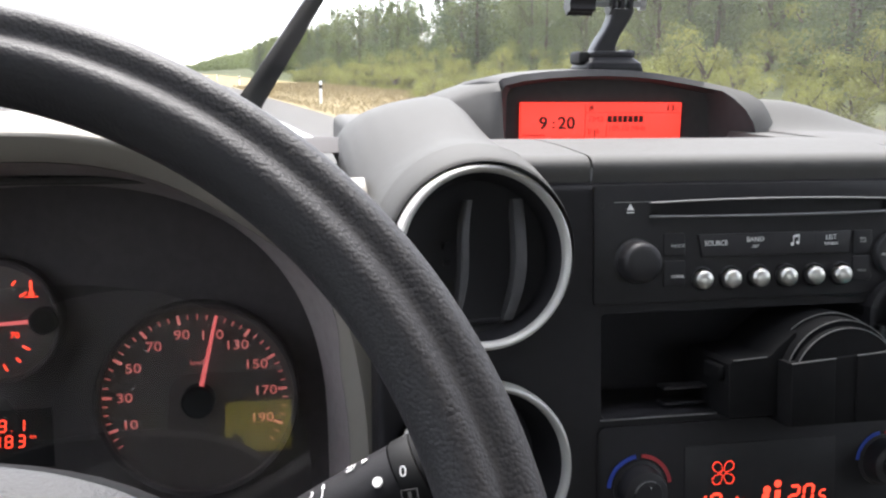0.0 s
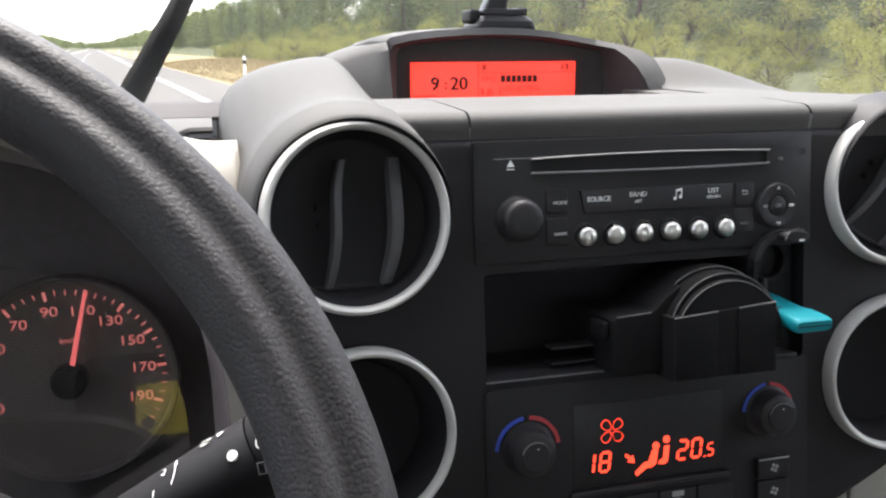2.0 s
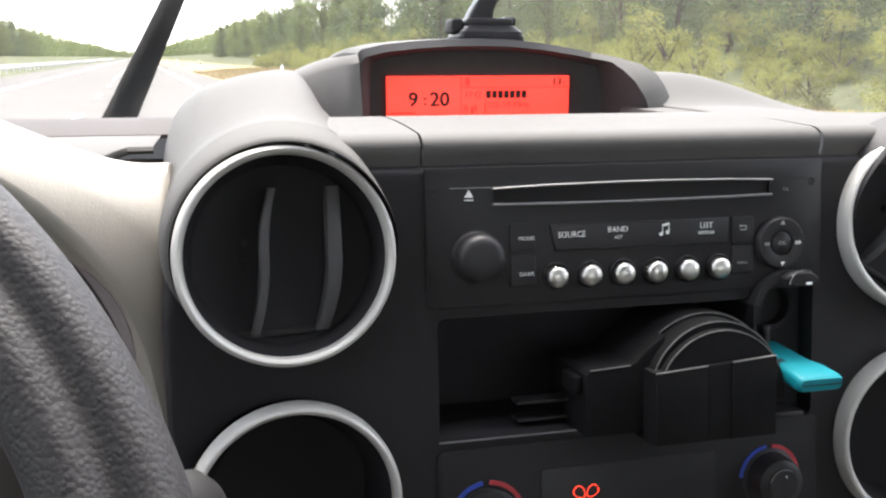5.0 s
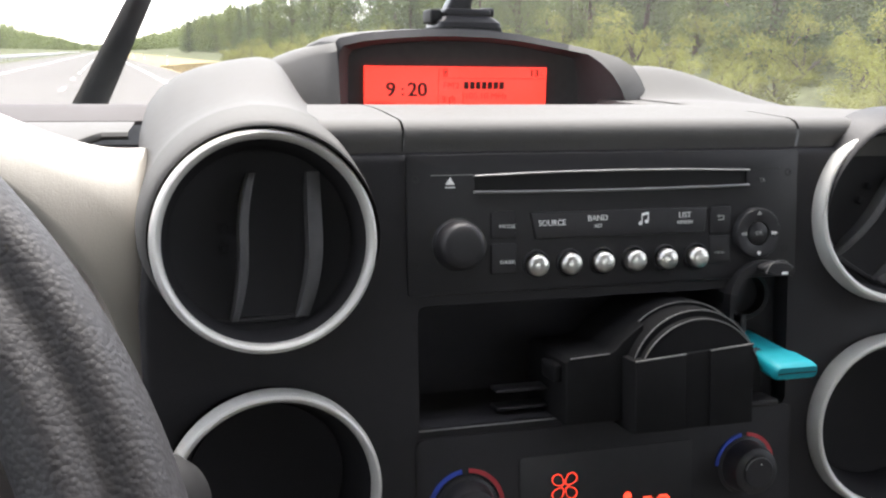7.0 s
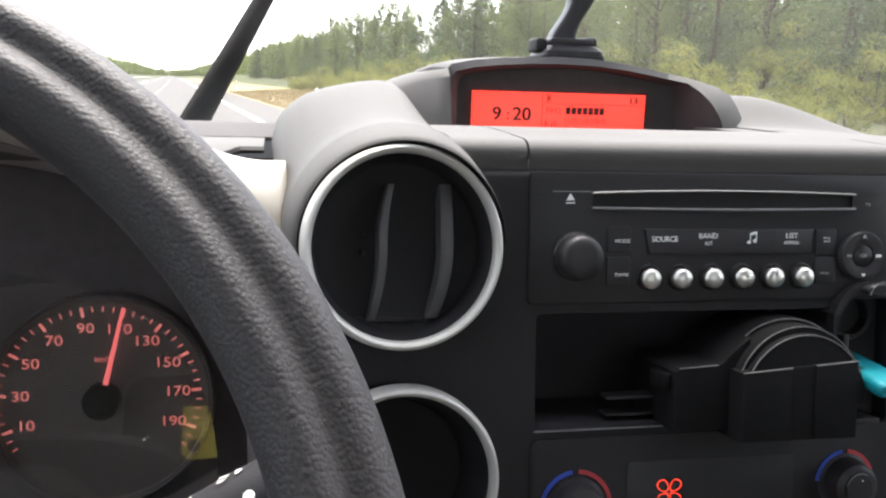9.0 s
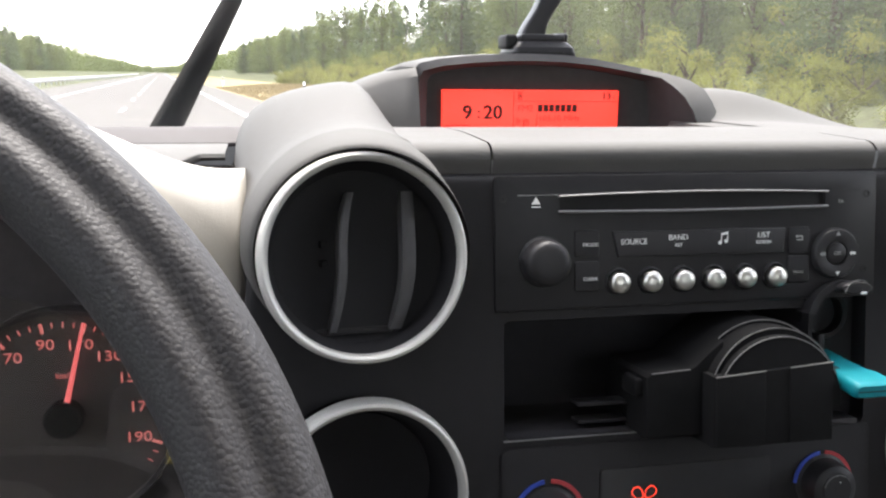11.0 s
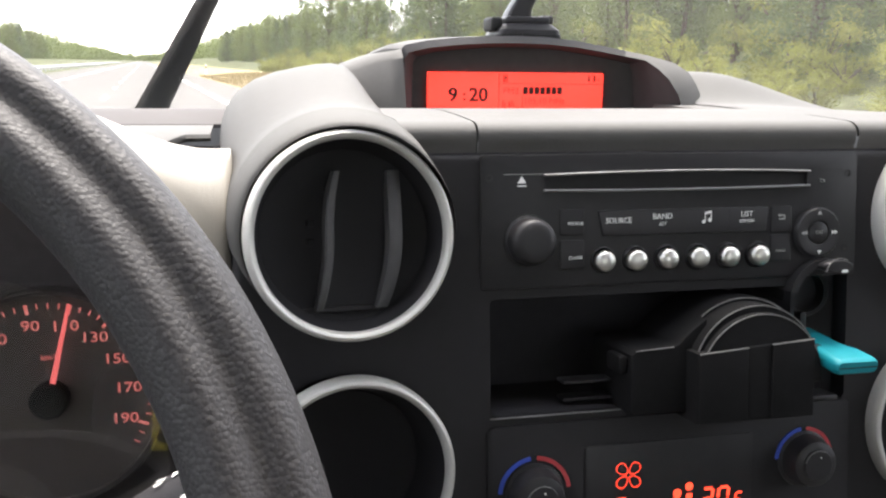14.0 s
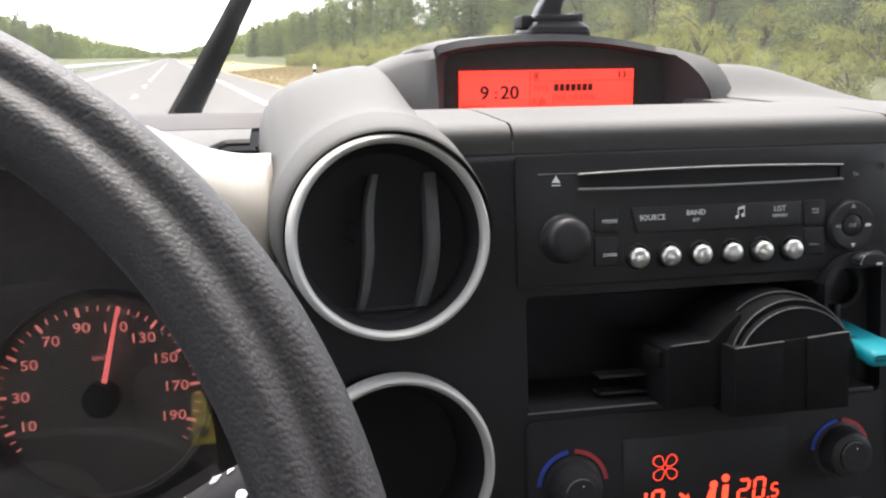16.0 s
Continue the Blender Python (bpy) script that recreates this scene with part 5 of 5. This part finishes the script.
verge = part("verge", loft(rows), GRASS, None, "", ROAD)
tagged(verge, "strip of dry yellow roadside grass", "verge", kind="structure")
rows = []
for k in range(120):
    y = -20 + 4 * k
    rows.append([(-13.5, y, -0.05), (-11.5, y, 0.05), (-9.5, y, 0.08), (-8.85, y, -0.05)])
verge = part("verge", loft(rows), SOIL, None, "", ROAD)
tagged(verge, "strip of dull green grass in the middle of the motorway", "verge", kind="structure")
far_road = part("road", box(-22, -13, -60, 1600, -0.3, 0.02), ASPHALT, None, "", ROAD, smooth=False)
tagged(far_road, "grey asphalt of the opposite carriageway", "road", kind="structure")

rng = random.Random(5)
vs, fs = [], []
for k in range(36000):
    x, y = rng.uniform(4.7, 12.5), 3 + 80 * rng.random() ** 1.6
    z = 0.02 + 0.3 * smooth01(4.8, 9.6, x)
    h, a, lean = rng.uniform(0.05, 0.20), rng.uniform(0, 6.28), rng.uniform(-0.15, 0.15)
    w = 0.004 + 0.0004 * y
    i = len(vs)
    vs += [(x - w * math.cos(a), y - w * math.sin(a), z), (x + w * math.cos(a), y + w * math.sin(a), z), (x + lean, y + lean * math.sin(a), z + h)]
    fs.append((i, i + 1, i + 2))
me = bpy.data.meshes.new("grass")
me.from_pydata(vs, [], fs)
me.materials.append(BLADE)
tagged(link_mesh("grass", me, None, "", ROAD), "dry yellow grass blades on the verge", "grass", kind="stuff")

# guard rail in the middle of the motorway
rail = thing("guard_rail", ROAD, "galvanised steel guard rail between the carriageways", "guard rail")
prof = [(0.0, 0.46), (0.035, 0.49), (0.035, 0.55), (0.0, 0.59), (0.0, 0.62), (0.035, 0.66), (0.035, 0.72), (0.0, 0.75)]
part("beam", solidify(loft([[(-9.6 + x, y, z) for x, z in prof] for y in range(-10, 420, 10)]), 0.004), STEEL, rail, "folded steel beam")
p_ob = part("post", box(-9.72, -9.62, -0.03, 0.03, -0.2, 0.72), STEEL, rail)
for k in range(1, 60):
    link_mesh("post", p_ob.data, rail, "", Matrix.Translation((0, 4 * k, 0)))


def marker_post():
    t = thing("marker_post", ROAD @ Matrix.Translation((5.6, 36, 0.0)), "white plastic roadside marker post", "marker post", "marker posts along the verge")
    part("post", loft([[(x * k, y * k, z) for x, y in rrect(-0.06, 0.06, -0.045, 0.045, 0.03)] for z, k in ((-0.1, 1), (0.92, 1), (0.98, 0.9), (1.03, 0.5))], closed=True, caps=True), POSTW, t, "white plastic post")
    part("band", loft([[(x, y, z) for x, y in rrect(-0.062, 0.062, -0.047, 0.047, 0.03)] for z in (0.70, 0.86)], closed=True), MATT, t, "black band")
    return t


mp = marker_post()
for y in (86, 136, 186, 236):
    copy_thing(mp, ROAD @ Matrix.Translation((5.6, y, 0.0)))


# ---------------------------------------------------------------- trees
def leaves(rng, clumps, size, count):
    """Leaf quads scattered in clumps (centre, radii): uneven outline, gaps between."""
    vs, fs = [], []
    for (cx, cy, cz), (rx, ry, rz) in clumps:
        for _ in range(count):
            d = Vector((rng.gauss(0, 1), rng.gauss(0, 1), rng.gauss(0, 1))).normalized() * rng.uniform(0.55, 1.08)
            p = Vector((cx + d.x * rx, cy + d.y * ry, cz + d.z * rz))
            u = Vector((rng.uniform(-1, 1), rng.uniform(-1, 1), rng.uniform(-0.6, 0.6))).normalized()
            v = u.cross(Vector((rng.uniform(-1, 1), rng.uniform(-1, 1), rng.uniform(-1, 1)))).normalized()
            s = size * rng.uniform(0.6, 1.3)
            i = len(vs)
            vs += [p - u * s, p + v * s * 0.5, p + u * s, p - v * s * 0.5]
            fs.append((i, i + 1, i + 2, i + 3))
    return vs, fs


def make_tree(seed, kind, fine):
    """fine: small dense leaves for what stands near the road; otherwise fewer, larger ones."""
    rng = random.Random(seed)
    H = rng.uniform(6.6, 8.4) if kind != "bush" else rng.uniform(1.3, 2.2)
    label = {"broad": "broad green leafy tree at the forest edge", "pine": "dark green pine tree in the roadside forest", "bush": "yellow-green bush on the roadside verge"}[kind]
    t = thing("tree" if kind != "bush" else "bush", Matrix.Identity(4), label, "tree" if kind != "bush" else "bush", "trees of the roadside forest" if kind != "bush" else "bushes on the verge")
    tk = bmesh.new()
    rws = []
    for k in range(8):
        s = k / 7
        r = (0.12 if kind != "bush" else 0.03) * (1 - 0.85 * s)
        rws.append([(r * math.cos(2 * math.pi * j / 7) + 0.15 * math.sin(3 * s + seed), r * math.sin(2 * math.pi * j / 7), H * 0.92 * s - 0.3) for j in range(7)])
    loft(rws, closed=True, bm=tk)
    clumps = []

    def limb(x, y, z0, z1):
        loft([[(0.05 * math.cos(q), 0.05 * math.sin(q), z0) for q in (0, 2, 4)], [(x + 0.012 * math.cos(q), y + 0.012 * math.sin(q), z1) for q in (0, 2, 4)]], closed=True, bm=tk)

    if kind == "pine":
        for k in range(13):
            s = k / 12
            z = H * (0.06 + 0.92 * s)
            rad = (1 - s) ** 0.75 * 1.75 + 0.22
            for j in range(max(2, int(5 * (1 - s)) + 1)):
                a = rng.uniform(0, 6.28)
                x, y = rad * 0.55 * math.cos(a), rad * 0.55 * math.sin(a)
                clumps.append(((x, y, z + rng.uniform(-0.25, 0.25)), (rad * 0.55, rad * 0.55, 0.42)))
                limb(x, y, z - 0.15, z)
    else:
        n, base = (34, 0.05) if kind == "broad" else (20, 0.04)
        for k in range(n):
            s = rng.random() ** (1.0 if kind == "broad" else 1.6)
            z = H * (base + (1 - base) * 0.90 * s)
            rad = H * (0.24 if kind == "broad" else 0.48) * math.sin(math.pi * min(1, 0.24 + 0.72 * s)) ** 0.7
            a, q = rng.uniform(0, 6.28), rng.uniform(0.25, 1.0)
            x, y = rad * q * math.cos(a), rad * q * math.sin(a)
            rr = H * rng.uniform(0.085, 0.145) * (1.5 if kind == "bush" else 1)
            clumps.append(((x, y, z), (rr, rr, rr * 0.8)))
            limb(x, y, max(0.2, z - rad * 0.7), z)
    part("trunk", tk, BARK, t, "tapered trunk with limbs")
    size = {"broad": 0.085, "pine": 0.080, "bush": 0.055}[kind] * (0.62 if fine else 1.35)
    count = {"broad": 330, "pine": 240, "bush": 200}[kind] if fine else {"broad": 100, "pine": 70, "bush": 100}[kind]
    vs, fs = leaves(rng, clumps, size, count)
    me = bpy.data.meshes.new("crown")
    me.from_pydata(vs, [], fs)
    me.materials.append({"broad": LEAF, "pine": PINE, "bush": BUSH}[kind])
    link_mesh("crown", me, t, "crown of many small leaves")
    return t


def plant(stock, spots, lo, hi):
    """The stock set out on the spots: each of the stock once, then copies of it."""
    used = set()
    for x, y in spots:
        k = rng.randrange(len(stock))
        sc, m = rng.uniform(lo, hi), ROAD @ Matrix.Translation((x, y, land(x, y))) @ Matrix.Rotation(rng.uniform(0, 6.28), 4, "Z")
        t = copy_thing(stock[k], m) if k in used else stock[k]
        if k not in used:
            used.add(k)
            t.matrix_basis = m
        t.scale = (sc, sc, sc)


def rank(x0, step, y0, y1, spread):
    out, y = [], y0
    while y < y1:
        out.append((x0 + rng.uniform(-spread, spread), y + rng.uniform(-1.0, 1.0)))
        y += step * (1 + 0.006 * y)
    return out


rng = random.Random(11)
KINDS = ("broad", "pine", "broad", "pine", "broad")
near_stock = [make_tree(k, kind, True) for k, kind in enumerate(KINDS)]
far_stock = [make_tree(k + 40, kind, False) for k, kind in enumerate(KINDS)]
bushes = [make_tree(k + 20, "bush", True) for k in range(3)]
plant(near_stock, rank(19.5, 2.7, 3, 48, 1.2) + rank(23.0, 2.9, 3, 54, 1.2) + rank(27.5, 3.2, 3, 56, 1.4), 0.85, 1.15)
plant(far_stock, rank(20.5, 3.0, 50, 260, 1.6) + rank(25.0, 3.2, 54, 260, 1.6) + rank(30.5, 3.4, 30, 260, 1.6), 0.85, 1.15)
plant([copy_thing(o, Matrix.Identity(4)) for o in far_stock], rank(36.0, 2.8, 5, 110, 1.6) + rank(42.0, 3.2, 5, 110, 2.0), 1.1, 1.4)
plant([copy_thing(o, Matrix.Identity(4)) for o in far_stock], rank(-28, 3.4, 34, 300, 1.5) + rank(-33, 3.6, 40, 300, 1.5), 1.0, 1.25)
plant(bushes, [(rng.uniform(12.5, 15.0), 4 + 1.1 * k * (1 + 0.010 * k)) for k in range(62)] + [(rng.uniform(15.0, 18.5), 4 + 1.1 * k * (1 + 0.010 * k)) for k in range(62)], 0.7, 1.25)
plant([copy_thing(o, Matrix.Identity(4)) for o in bushes], [(rng.uniform(8.8, 11.8), 5 + 0.75 * k) for k in range(44)], 0.35, 0.65)
# the far woods that close the view, as one mass of leaf clumps
vs, fs = [], []


def wood(x, y, h, r):
    for c in range(3):
        a, b = leaves(rng, [((x + rng.uniform(-1.0, 1.0), y, land(x, y) + h * (0.28 + 0.25 * c)), (r * (1 - 0.2 * c), r * (1 - 0.2 * c), h * 0.24))], 0.10 + 0.0011 * y, 26)
        i = len(vs)
        vs.extend(tuple(v) for v in a)
        fs.extend(tuple(i + q for q in f) for f in b)


for side, n in ((1, 560), (-1, 560)):
    for k in range(n):
        y = 200 + 1300 * rng.random() ** 2
        x = side * (23 + rng.uniform(0, 16)) - (7 if side < 0 else 0)
        wood(x, y, (rng.uniform(7.0, 9.5) if side > 0 else rng.uniform(7.5, 10.0)), 2.6 + 0.002 * y)
for k in range(240):
    wood(rng.uniform(-260, 260), rng.uniform(1560, 1700), rng.uniform(8, 13), 8)
me = bpy.data.meshes.new("far_woods")
me.from_pydata(vs, [], fs)
me.materials.append(LEAF)
tagged(link_mesh("far_woods", me, None, "", ROAD), "distant green woods along the motorway", "woods", kind="stuff")
